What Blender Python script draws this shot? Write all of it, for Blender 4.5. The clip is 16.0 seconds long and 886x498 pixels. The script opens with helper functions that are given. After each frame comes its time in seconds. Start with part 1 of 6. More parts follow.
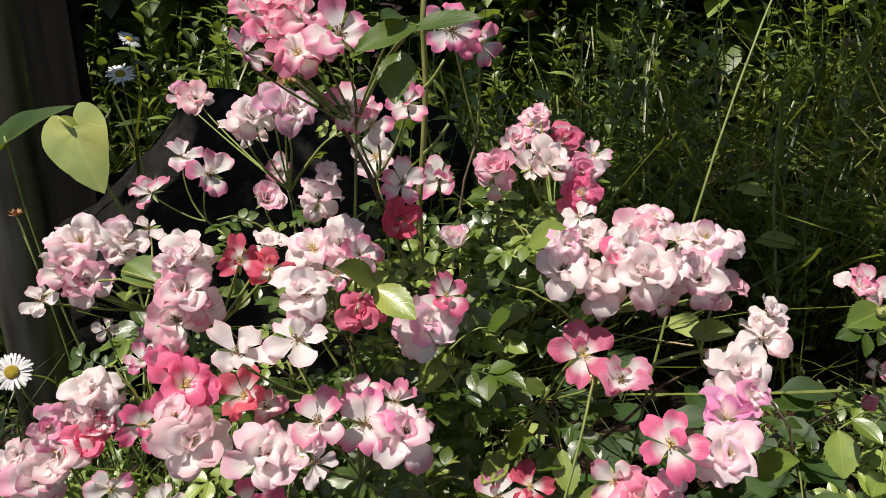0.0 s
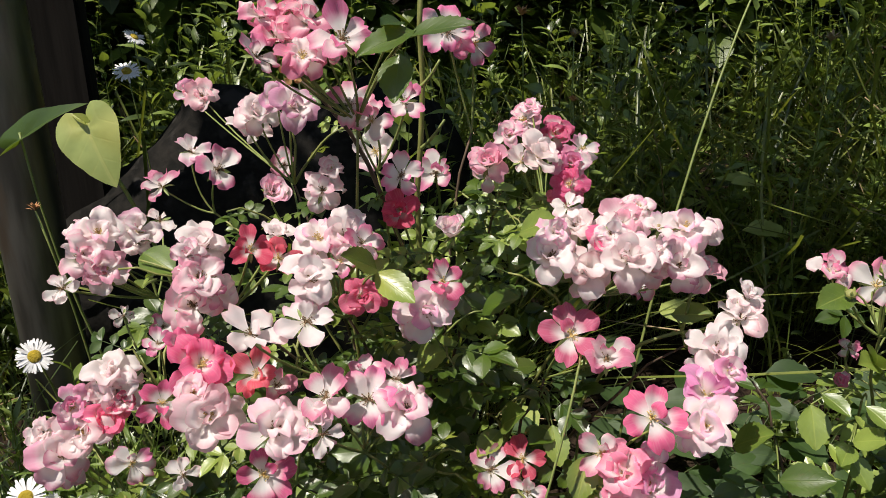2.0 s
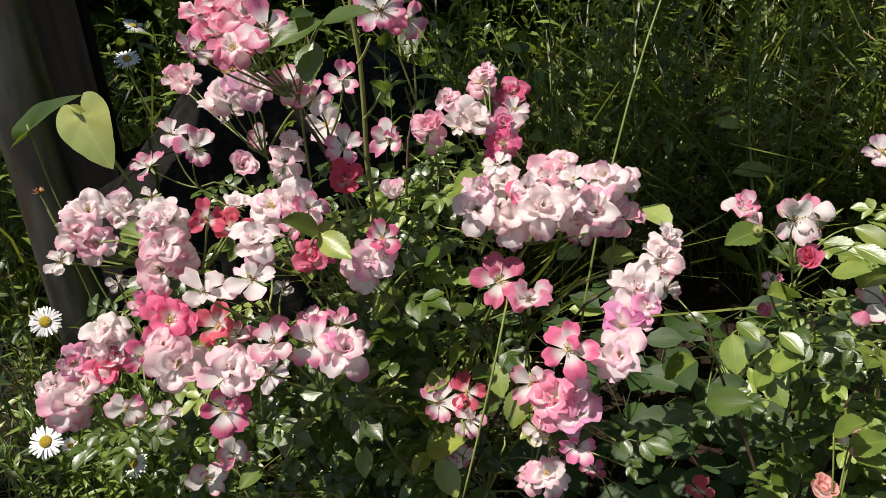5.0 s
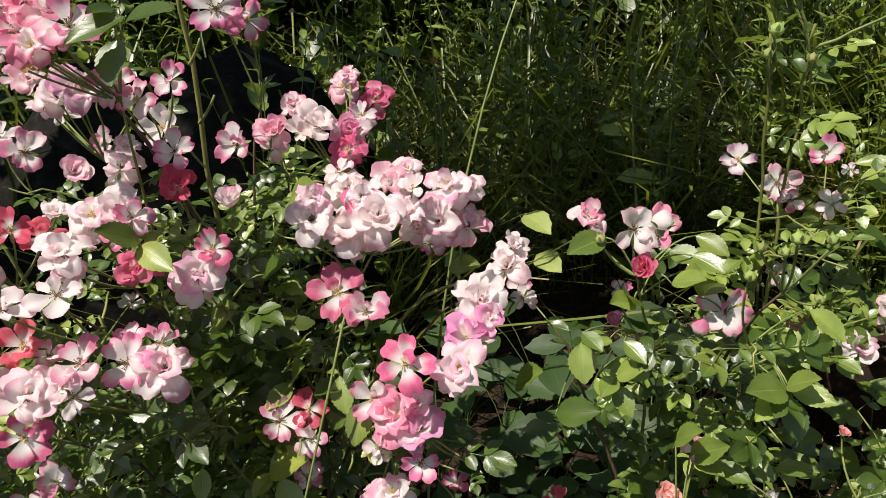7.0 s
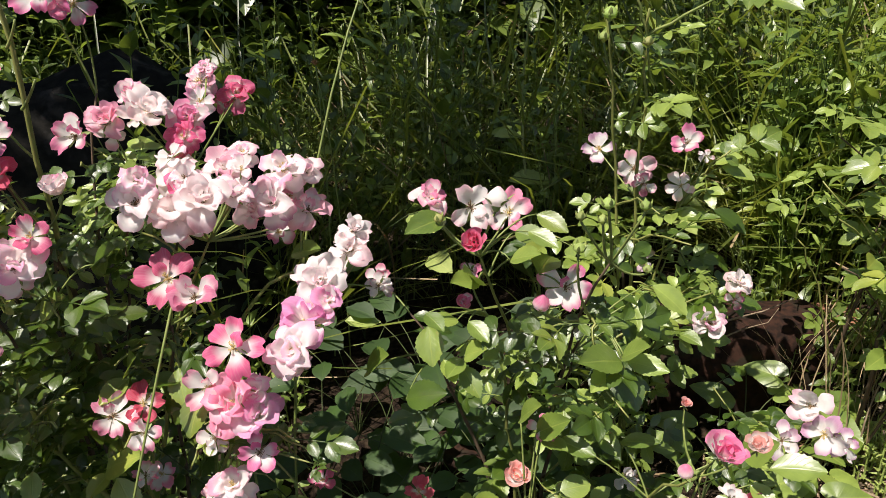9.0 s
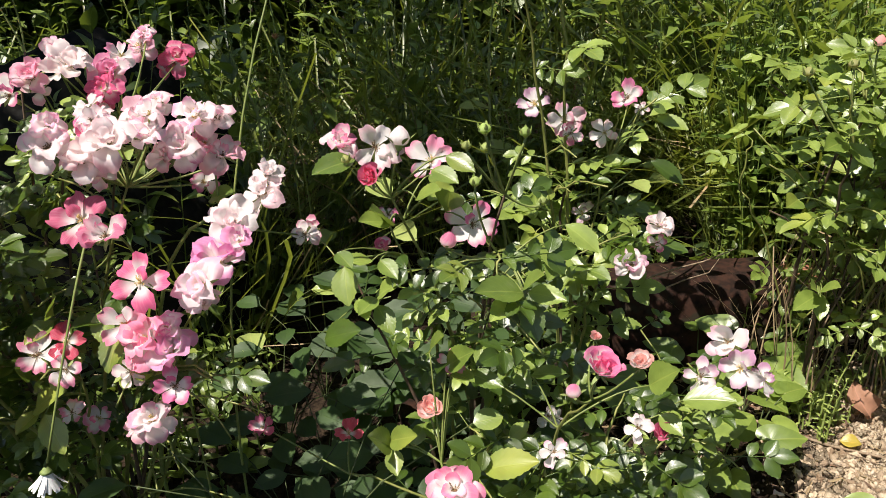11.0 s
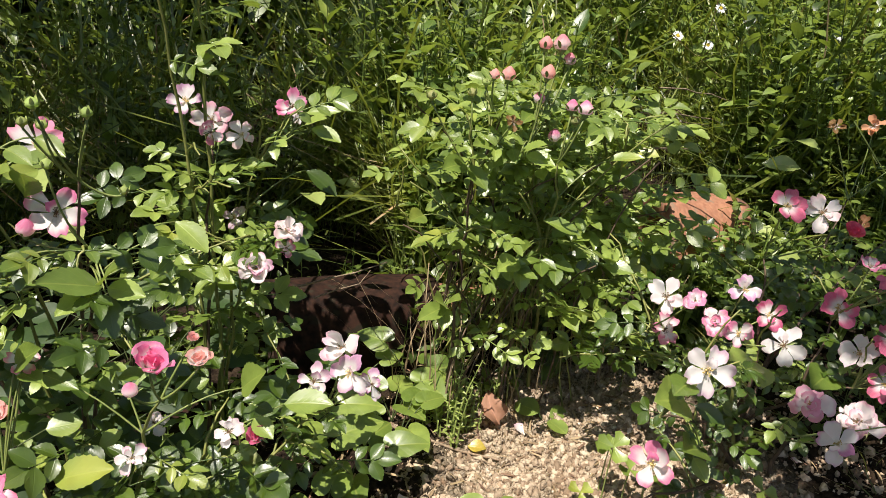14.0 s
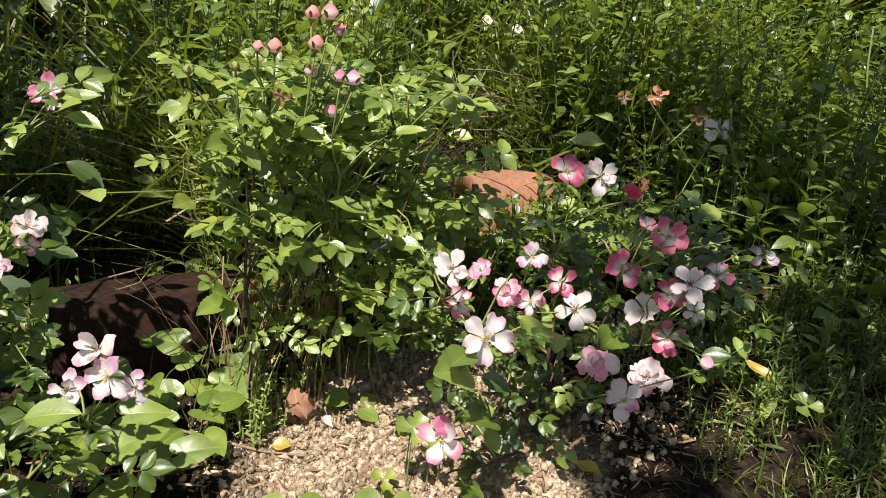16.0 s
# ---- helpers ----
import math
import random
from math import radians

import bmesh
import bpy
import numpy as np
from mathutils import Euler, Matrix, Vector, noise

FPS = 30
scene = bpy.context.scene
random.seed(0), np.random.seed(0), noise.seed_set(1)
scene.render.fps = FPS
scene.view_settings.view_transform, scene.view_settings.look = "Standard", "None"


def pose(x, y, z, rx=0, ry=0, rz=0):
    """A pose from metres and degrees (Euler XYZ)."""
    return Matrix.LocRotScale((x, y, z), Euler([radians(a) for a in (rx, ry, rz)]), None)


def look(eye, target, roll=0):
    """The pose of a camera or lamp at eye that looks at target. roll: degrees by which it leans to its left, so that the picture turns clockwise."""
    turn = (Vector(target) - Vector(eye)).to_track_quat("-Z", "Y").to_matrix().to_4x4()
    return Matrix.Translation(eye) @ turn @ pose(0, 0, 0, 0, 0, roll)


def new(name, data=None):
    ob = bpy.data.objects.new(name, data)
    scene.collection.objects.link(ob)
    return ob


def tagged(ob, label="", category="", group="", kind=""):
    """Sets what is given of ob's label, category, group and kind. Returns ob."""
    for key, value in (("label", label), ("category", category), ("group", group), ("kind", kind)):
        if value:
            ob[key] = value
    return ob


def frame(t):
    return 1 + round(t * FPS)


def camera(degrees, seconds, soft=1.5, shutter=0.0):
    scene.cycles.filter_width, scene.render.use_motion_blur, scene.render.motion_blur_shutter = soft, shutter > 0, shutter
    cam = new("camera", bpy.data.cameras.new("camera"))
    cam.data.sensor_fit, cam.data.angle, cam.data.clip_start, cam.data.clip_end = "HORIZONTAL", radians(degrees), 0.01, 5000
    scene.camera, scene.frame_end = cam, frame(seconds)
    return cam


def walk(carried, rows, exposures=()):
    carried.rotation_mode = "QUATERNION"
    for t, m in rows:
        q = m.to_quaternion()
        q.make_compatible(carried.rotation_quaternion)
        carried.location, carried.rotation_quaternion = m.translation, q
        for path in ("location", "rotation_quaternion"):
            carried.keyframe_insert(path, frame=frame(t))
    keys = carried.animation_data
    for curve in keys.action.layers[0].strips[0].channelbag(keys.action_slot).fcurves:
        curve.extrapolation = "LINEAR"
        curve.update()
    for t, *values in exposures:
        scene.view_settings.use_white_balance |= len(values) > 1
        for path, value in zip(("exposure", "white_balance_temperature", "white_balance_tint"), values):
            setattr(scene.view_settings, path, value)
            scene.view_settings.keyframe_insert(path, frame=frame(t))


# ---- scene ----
cam = camera(60.3, 16.0, 0.55)
PATH = [
    (0, (0.006, 0.021, 0.654), (-0.006, 1.899, -0.035), 0.5),
    (0.5, (0.005, 0.017, 0.656), (-0.001, 1.892, -0.040), 0.7),
    (1, (0.004, 0.019, 0.654), (0.007, 1.893, -0.045), 1.1),
    (1.5, (0.006, 0.007, 0.657), (0.005, 1.879, -0.047), 0.7),
    (2, (0.007, -0.015, 0.665), (0.001, 1.854, -0.045), 0.2),
    (2.5, (0.011, -0.028, 0.681), (-0.034, 1.823, -0.076), -0.4),
    (3, (0.01, -0.025, 0.715), (-0.058, 1.788, -0.127), -0.7),
    (3.2, (0.013, -0.025, 0.719), (-0.062, 1.784, -0.131), -0.4),
    (5.3, (0.111, -0.081, 0.682), (-0.01, 1.746, -0.124), -5.2),
    (5.5, (0.116, -0.081, 0.678), (0.026, 1.747, -0.127), -5.3),
    (6, (0.129, -0.077, 0.668), (0.109, 1.758, -0.129), -4.7),
    (6.5, (0.148, -0.061, 0.669), (0.197, 1.765, -0.147), -3.6),
    (7, (0.173, -0.054, 0.679), (0.228, 1.774, -0.130), -2.3),
    (7.5, (0.21, -0.071, 0.665), (0.286, 1.784, -0.079), -3.1),
    (8, (0.234, -0.066, 0.670), (0.401, 1.777, -0.087), -2.1),
    (8.5, (0.246, -0.067, 0.646), (0.459, 1.781, -0.089), -2.3),
    (8.7, (0.249, -0.067, 0.645), (0.469, 1.771, -0.114), -2.0),
    (10.8, (0.34, -0.117, 0.596), (0.449, 1.73, -0.162), -3.5),
    (11, (0.348, -0.119, 0.597), (0.503, 1.724, -0.164), -4.0),
    (11.5, (0.384, -0.128, 0.584), (0.713, 1.697, -0.166), -2.6),
    (12, (0.417, -0.131, 0.579), (0.881, 1.665, -0.167), -2.2),
    (12.5, (0.434, -0.141, 0.575), (0.998, 1.632, -0.161), -1.8),
    (13, (0.457, -0.149, 0.578), (1.078, 1.601, -0.165), 0.4),
    (13.5, (0.473, -0.153, 0.578), (1.165, 1.575, -0.152), 3.9),
    (14, (0.492, -0.154, 0.578), (1.225, 1.571, -0.119), 5.7),
    (14.5, (0.535, -0.139, 0.546), (1.326, 1.578, -0.108), 5.1),
    (15, (0.576, -0.136, 0.524), (1.471, 1.522, -0.147), 5.3),
    (15.5, (0.582, -0.155, 0.539), (1.565, 1.446, -0.147), 4.9),
    (16, (0.585, -0.169, 0.552), (1.633, 1.4, -0.110), 5.4),
]
walk(cam, [(t, look(eye, target, roll)) for t, eye, target, roll in PATH],
     [(0.0, 0.28), (6.5, 0.28), (7.5, 0.48), (8.5, 0.56), (11.0, 0.64), (12.0, 0.75), (13.0, 0.69), (14.0, 0.66), (16.0, 0.66)])

# ---- light ----
SUN_TO = Vector((-0.36, -0.26, 0.90)).normalized()
world = bpy.data.worlds.new("sky")
scene.world = world
world.use_nodes = True
wn = world.node_tree.nodes
sky = wn.new("ShaderNodeTexSky")
sky.sky_type = "NISHITA"
sky.sun_disc = False
sky.sun_elevation = math.asin(SUN_TO.z)
sky.sun_rotation = math.atan2(SUN_TO.x, SUN_TO.y)
wn["Background"].inputs["Strength"].default_value = 0.06
world.node_tree.links.new(sky.outputs["Color"], wn["Background"].inputs["Color"])
sun = new("sun", bpy.data.lights.new("sun", "SUN"))
sun.data.energy = 5.0
sun.data.angle = radians(0.53)
sun.data.color = (1.0, 0.92, 0.835)
sun.matrix_world = look(SUN_TO * 8, (0, 0, 0))

RNG = random.Random(11)
NPR = np.random.default_rng(5)


# ---- materials ----
class Nodes:
    """A small writer of node trees."""

    def __init__(self, name):
        self.mat = bpy.data.materials.new(name)
        self.mat.use_nodes = True
        self.tree = self.mat.node_tree
        self.tree.nodes.clear()

    def put(self, kind, ins=None, **props):
        n = self.tree.nodes.new(kind)
        if "operation" in props:
            n.operation = props["operation"]
        if "use_clamp" in props:
            n.use_clamp = props["use_clamp"]
        if "data_type" in props:
            n.data_type, n.blend_type = props["data_type"], props["blend_type"]
        if "interpolation_type" in props:
            n.interpolation_type = props["interpolation_type"]
        for k, v in (ins or {}).items():
            if isinstance(v, bpy.types.NodeSocket):
                self.tree.links.new(v, n.inputs[k])
            else:
                n.inputs[k].default_value = v
        return n

    def calc(self, op, a, b=0.0, c=0.0, clamp=False):
        return self.put("ShaderNodeMath", {0: a, 1: b, 2: c}, operation=op, use_clamp=clamp).outputs[0]

    def mix(self, f, a, b, blend="MIX"):
        n = self.put("ShaderNodeMix", None, data_type="RGBA", blend_type=blend)
        for k, v in ((0, f), (6, a), (7, b)):
            if isinstance(v, bpy.types.NodeSocket):
                self.tree.links.new(v, n.inputs[k])
            else:
                n.inputs[k].default_value = v
        return n.outputs[2]

    def ramp(self, f, lo, hi, a=0.0, b=1.0):
        return self.put("ShaderNodeMapRange", {0: f, 1: lo, 2: hi, 3: a, 4: b}, interpolation_type="SMOOTHSTEP").outputs[0]

    def noise(self, scale, detail=3.0, vec=None):
        v = vec or self.put("ShaderNodeTexCoord").outputs["Object"]
        return self.put("ShaderNodeTexNoise", {"Vector": v, "Scale": scale, "Detail": detail}).outputs[0]

    def bump(self, height, strength, distance=0.002):
        return self.put("ShaderNodeBump", {"Height": height, "Strength": strength, "Distance": distance}).outputs[0]

    def end(self, shader):
        self.put("ShaderNodeOutputMaterial", {0: shader})
        return self.mat


def rgb(r, g, b):
    return (r, g, b, 1.0)


def leaf_material(name, dark, light, thin, gloss=0.30, through_light=0.34, veins=7.0, own=True, vein=0.3):
    """Green leaf: midrib and side veins, two-scale mottling, light that shines through."""
    n = Nodes(name)
    uv = n.put("ShaderNodeTexCoord").outputs["UV"]
    s = n.put("ShaderNodeSeparateXYZ", {0: uv})
    u = n.calc("ABSOLUTE", n.calc("SUBTRACT", s.outputs[0], 0.5))
    v = s.outputs[1]
    rib = n.ramp(u, 0.012, 0.04, 1.0, 0.0)
    saw = n.calc("ABSOLUTE", n.calc("SUBTRACT", n.calc("FRACT", n.calc("MULTIPLY", n.calc("SUBTRACT", v, n.calc("MULTIPLY", u, 0.75)), veins)), 0.5))
    side = n.calc("MULTIPLY", n.ramp(saw, 0.0, 0.08, 1.0, 0.0), 0.35)
    lines = n.calc("MAXIMUM", rib, side)
    chance = n.put("ShaderNodeNewGeometry").outputs["Random Per Island"]
    if own:
        chance = n.calc("ADD", n.calc("MULTIPLY", n.put("ShaderNodeObjectInfo").outputs["Random"], 0.62), n.calc("MULTIPLY", chance, 0.38))
    geo = n.put("ShaderNodeNewGeometry").outputs["Position"]
    patch = n.noise(60.0, 3.0, geo)
    col = n.mix(chance, dark, light)
    col = n.mix(n.calc("MULTIPLY", n.ramp(patch, 0.35, 0.75), 0.35), col, rgb(dark[0] * 0.55, dark[1] * 0.6, dark[2] * 0.55))
    col = n.mix(n.calc("MULTIPLY", n.ramp(n.noise(9.0, 2.0, geo), 0.58, 0.75), 0.35), col, rgb(light[0] * 1.5, light[1] * 1.1, light[2] * 0.7))
    col = n.mix(n.calc("MULTIPLY", lines, vein), col, rgb(min(1, light[0] * 1.5), min(1, light[1] * 1.25), light[2] * 1.3))
    height = n.calc("SUBTRACT", n.calc("MULTIPLY", patch, 0.5), n.calc("MULTIPLY", lines, 0.7))
    nrm = n.bump(height, 0.30, 0.0010)
    p = n.put("ShaderNodeBsdfPrincipled", {"Base Color": col, "Roughness": n.calc("ADD", gloss, n.calc("MULTIPLY", patch, 0.16)), "Normal": nrm, "Specular IOR Level": 1.0})
    tcol = n.mix(0.6, col, thin)
    t = n.put("ShaderNodeBsdfTranslucent", {"Color": tcol, "Normal": nrm})
    return n.end(n.put("ShaderNodeMixShader", {0: through_light, 1: p.outputs[0], 2: t.outputs[0]}).outputs[0])


def petal_material():
    """Rose petal: pale throat, colour of the tip and its reach from the object's own colour."""
    n = Nodes("rose petal")
    uv = n.put("ShaderNodeTexCoord").outputs["UV"]
    s = n.put("ShaderNodeSeparateXYZ", {0: uv})
    info = n.put("ShaderNodeObjectInfo")
    tip, reach = info.outputs["Color"], info.outputs["Alpha"]
    geo = n.put("ShaderNodeNewGeometry").outputs["Position"]
    blot = n.noise(55.0, 3.0, geo)
    streak = n.put("ShaderNodeTexNoise", {"Vector": n.put("ShaderNodeVectorMath", {0: uv, 1: (26.0, 2.0, 1.0)}, operation="MULTIPLY").outputs[0], "Scale": 1.0, "Detail": 2.0}).outputs[0]
    u = n.calc("ABSOLUTE", n.calc("SUBTRACT", s.outputs[0], 0.5))
    v = n.calc("ADD", s.outputs[1], n.calc("MULTIPLY", n.calc("SUBTRACT", blot, 0.5), 0.45))
    v = n.calc("ADD", v, n.calc("MULTIPLY", u, 0.12))
    edge = n.calc("SUBTRACT", 1.05, reach)
    k = n.ramp(v, n.calc("SUBTRACT", edge, 0.20), n.calc("ADD", edge, 0.24))
    k = n.calc("MULTIPLY", k, n.calc("ADD", 0.78, n.calc("MULTIPLY", streak, 0.4)), clamp=True)
    pale = n.mix(n.ramp(blot, 0.35, 0.7), rgb(0.96, 0.90, 0.89), rgb(0.98, 0.95, 0.94))
    col = n.mix(k, pale, tip)
    col = n.mix(n.ramp(s.outputs[1], 0.02, 0.20, 0.45, 0.0), col, rgb(0.78, 0.74, 0.46))
    worn = n.calc("MULTIPLY", n.ramp(n.noise(130.0, 2.0, geo), 0.66, 0.78), n.ramp(s.outputs[1], 0.75, 1.0))
    col = n.mix(n.calc("MULTIPLY", worn, 0.55), col, rgb(0.50, 0.30, 0.16))
    nrm = n.bump(n.calc("ADD", n.calc("MULTIPLY", streak, 0.6), blot), 0.16, 0.0010)
    p = n.put("ShaderNodeBsdfPrincipled", {"Base Color": col, "Roughness": 0.55, "Normal": nrm, "Specular IOR Level": 0.25})
    t = n.put("ShaderNodeBsdfTranslucent", {"Color": n.mix(1.0, col, rgb(1.0, 0.94, 0.93), "MULTIPLY"), "Normal": nrm})
    return n.end(n.put("ShaderNodeMixShader", {0: 0.54, 1: p.outputs[0], 2: t.outputs[0]}).outputs[0])


def plain_material(name, a, b, scale, rough=0.7, bump=0.4, dist=0.002, metal=0.0, stretch=(1, 1, 1), spots=None, shine=0.5):
    n = Nodes(name)
    obj = n.put("ShaderNodeTexCoord").outputs["Object"]
    vec = n.put("ShaderNodeVectorMath", {0: obj, 1: stretch}, operation="MULTIPLY").outputs[0]
    big = n.noise(scale * 0.13, 3.0, vec)
    fine = n.noise(scale, 5.0, vec)
    col = n.mix(n.ramp(fine, 0.3, 0.7), a, b)
    col = n.mix(n.calc("MULTIPLY", n.ramp(big, 0.4, 0.7), 0.45), col, rgb(a[0] * 0.5, a[1] * 0.5, a[2] * 0.5))
    if spots:
        col = n.mix(n.ramp(n.noise(scale * 0.45, 4.0, vec), 0.56, 0.68), col, spots)
    nrm = n.bump(n.calc("ADD", fine, n.calc("MULTIPLY", big, 1.5)), bump, dist)
    r = n.calc("ADD", rough - 0.1, n.calc("MULTIPLY", fine, 0.2))
    return n.end(n.put("ShaderNodeBsdfPrincipled", {"Base Color": col, "Roughness": r, "Normal": nrm, "Metallic": metal, "Specular IOR Level": shine}).outputs[0])


def soil_material():
    n = Nodes("gritty soil")
    geo = n.put("ShaderNodeNewGeometry").outputs["Position"]
    a, b, c = n.noise(420.0, 4.0, geo), n.noise(90.0, 4.0, geo), n.noise(7.0, 3.0, geo)
    cells = n.put("ShaderNodeTexVoronoi", {"Vector": geo, "Scale": 230.0})
    col = n.mix(n.ramp(b, 0.35, 0.65), rgb(0.13, 0.09, 0.055), rgb(0.56, 0.45, 0.31))
    col = n.mix(n.ramp(a, 0.4, 0.7), col, rgb(0.60, 0.50, 0.37))
    col = n.mix(n.calc("MULTIPLY", n.ramp(c, 0.3, 0.7), 0.4), col, rgb(0.16, 0.11, 0.07))
    # outside the gravel patch: humus, taken near black with shade in its colour
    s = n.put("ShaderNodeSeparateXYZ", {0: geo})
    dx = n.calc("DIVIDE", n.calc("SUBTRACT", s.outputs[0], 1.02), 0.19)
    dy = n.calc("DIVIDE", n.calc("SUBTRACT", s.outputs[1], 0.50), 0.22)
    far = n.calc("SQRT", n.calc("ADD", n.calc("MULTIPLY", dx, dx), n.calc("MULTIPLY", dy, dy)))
    shaded_humus = n.ramp(n.calc("ADD", far, n.calc("MULTIPLY", c, 0.5)), 1.0, 1.5)
    col = n.mix(shaded_humus, col, n.mix(n.ramp(b, 0.35, 0.65), rgb(0.012, 0.008, 0.006), rgb(0.045, 0.031, 0.020)))
    nrm = n.bump(n.calc("ADD", n.calc("MULTIPLY", cells.outputs["Distance"], -1.0), n.calc("ADD", a, b)), 0.9, 0.004)
    return n.end(n.put("ShaderNodeBsdfPrincipled", {"Base Color": col, "Roughness": 0.95, "Normal": nrm, "Specular IOR Level": 0.08}).outputs[0])


def clod_material():
    """Crumbs of dry soil, each of its own tone from dark brown to cream."""
    n = Nodes("dry soil crumb")
    r = n.put("ShaderNodeNewGeometry").outputs["Random Per Island"]
    geo = n.put("ShaderNodeNewGeometry").outputs["Position"]
    fine, mid = n.noise(520.0, 4.0, geo), n.noise(120.0, 3.0, geo)
    col = n.mix(n.ramp(r, 0.0, 0.9), rgb(0.25, 0.17, 0.105), rgb(0.62, 0.50, 0.36))
    col = n.mix(n.calc("MULTIPLY", n.ramp(mid, 0.4, 0.65), 0.5), col, rgb(0.24, 0.17, 0.105))
    nrm = n.bump(n.calc("ADD", fine, mid), 0.8, 0.003)
    return n.end(n.put("ShaderNodeBsdfPrincipled", {"Base Color": col, "Roughness": 0.92, "Normal": nrm}).outputs[0])


def gravel_material():
    n = Nodes("pale gravel")
    r = n.put("ShaderNodeNewGeometry").outputs["Random Per Island"]
    geo = n.put("ShaderNodeNewGeometry").outputs["Position"]
    ramp = n.put("ShaderNodeValToRGB", {0: r})
    e = ramp.color_ramp.elements
    e[0].color, e[1].color = rgb(0.30, 0.21, 0.13), rgb(0.68, 0.60, 0.48)
    for at, c in ((0.3, rgb(0.44, 0.32, 0.21)), (0.6, rgb(0.50, 0.39, 0.27)), (0.9, rgb(0.58, 0.47, 0.34))):
        e.new(at).color = c
    fine = n.noise(300.0, 4.0, geo)
    col = n.mix(n.calc("MULTIPLY", n.ramp(fine, 0.4, 0.7), 0.4), ramp.outputs[0], rgb(0.2, 0.15, 0.1))
    return n.end(n.put("ShaderNodeBsdfPrincipled", {"Base Color": col, "Roughness": 0.8, "Normal": n.bump(fine, 0.5, 0.002)}).outputs[0])


PETAL = petal_material()
ROSE_LEAF = leaf_material("rose leaf", rgb(0.018, 0.045, 0.005), rgb(0.095, 0.16, 0.016), rgb(0.30, 0.42, 0.03), gloss=0.30, through_light=0.24, vein=0.18)
PALE_LEAF = leaf_material("young rose leaf", rgb(0.045, 0.10, 0.008), rgb(0.37, 0.47, 0.10), rgb(0.45, 0.59, 0.06), gloss=0.30, through_light=0.28, vein=0.18)
VINE_LEAF = leaf_material("vine leaf", rgb(0.35, 0.44, 0.11), rgb(0.44, 0.51, 0.16), rgb(0.48, 0.58, 0.11), veins=3.0, vein=0.25)
BROAD_LEAF = leaf_material("broad weed leaf", rgb(0.014, 0.042, 0.004), rgb(0.050, 0.115, 0.008), rgb(0.20, 0.34, 0.02), gloss=0.58, veins=5.0, vein=0.18)
MEADOW_LEAF = leaf_material("meadow leaf", rgb(0.018, 0.040, 0.006), rgb(0.27, 0.37, 0.075), rgb(0.40, 0.53, 0.05), own=False, vein=0.2, gloss=0.30)
WEED_LEAF = leaf_material("willowy weed leaf", rgb(0.045, 0.10, 0.011), rgb(0.32, 0.42, 0.085), rgb(0.44, 0.56, 0.06), own=False, vein=0.2, gloss=0.30)
GRASS = leaf_material("grass blade", rgb(0.028, 0.055, 0.007), rgb(0.25, 0.29, 0.05), rgb(0.40, 0.46, 0.04), own=False, veins=0.01, vein=0.2, gloss=0.38)
DRY = leaf_material("dry stalk", rgb(0.20, 0.13, 0.06), rgb(0.40, 0.30, 0.16), rgb(0.4, 0.3, 0.12), own=False, veins=0.01, gloss=0.7, through_light=0.1)
BARK = leaf_material("bark fibre", rgb(0.09, 0.045, 0.025), rgb(0.30, 0.17, 0.09), rgb(0.2, 0.1, 0.05), own=False, veins=0.01, gloss=0.8, through_light=0.05)
YELLOW_LEAF = leaf_material("yellowed leaf", rgb(0.50, 0.36, 0.04), rgb(0.56, 0.44, 0.08), rgb(0.6, 0.5, 0.1), veins=6.0)
BROWN_LEAF = leaf_material("dead leaf", rgb(0.38, 0.18, 0.10), rgb(0.48, 0.26, 0.16), rgb(0.55, 0.28, 0.14), veins=5.0, gloss=0.7)
CANE = plain_material("green cane", rgb(0.17, 0.20, 0.045), rgb(0.30, 0.30, 0.09), 220.0, 0.5, 0.2, stretch=(1, 1, 0.2))
WOODY = plain_material("brown cane", rgb(0.07, 0.045, 0.028), rgb(0.15, 0.10, 0.06), 260.0, 0.8, 0.5, stretch=(1, 1, 0.2))
WEED_STALK = plain_material("weed stalk", rgb(0.045, 0.07, 0.018), rgb(0.08, 0.10, 0.03), 300.0, 0.6, 0.1)
STALK = plain_material("stalk", rgb(0.16, 0.22, 0.05), rgb(0.24, 0.27, 0.08), 300.0, 0.5, 0.1)
BUD_GREEN = plain_material("green bud sepal", rgb(0.30, 0.38, 0.09), rgb(0.44, 0.50, 0.16), 500.0, 0.6, 0.2)
SEPAL = plain_material("sepal", rgb(0.17, 0.25, 0.06), rgb(0.27, 0.33, 0.11), 500.0, 0.6, 0.2)
STAMEN = plain_material("stamen", rgb(0.55, 0.36, 0.10), rgb(0.72, 0.58, 0.26), 900.0, 0.7, 0.2)
OLD_STAMEN = plain_material("withered stamen", rgb(0.10, 0.06, 0.03), rgb(0.30, 0.18, 0.08), 900.0, 0.8, 0.2)
TERRACOTTA = plain_material("terracotta", rgb(0.26, 0.11, 0.06), rgb(0.37, 0.175, 0.10), 90.0, 0.85, 0.5, 0.002, spots=rgb(0.22, 0.14, 0.09))
# second terracotta, taken near black: the bushes' shade is in its colour
SHADED_TERRACOTTA = plain_material("terracotta darkened for shade", rgb(0.014, 0.009, 0.007), rgb(0.044, 0.021, 0.014), 90.0, 0.85, 0.5, 0.002, spots=rgb(0.03, 0.024, 0.016), shine=0.1)
STEEL = plain_material("galvanised pipe", rgb(0.13, 0.125, 0.11), rgb(0.24, 0.23, 0.20), 60.0, 0.40, 0.1, metal=0.9, stretch=(1, 1, 0.15), spots=rgb(0.20, 0.16, 0.12))
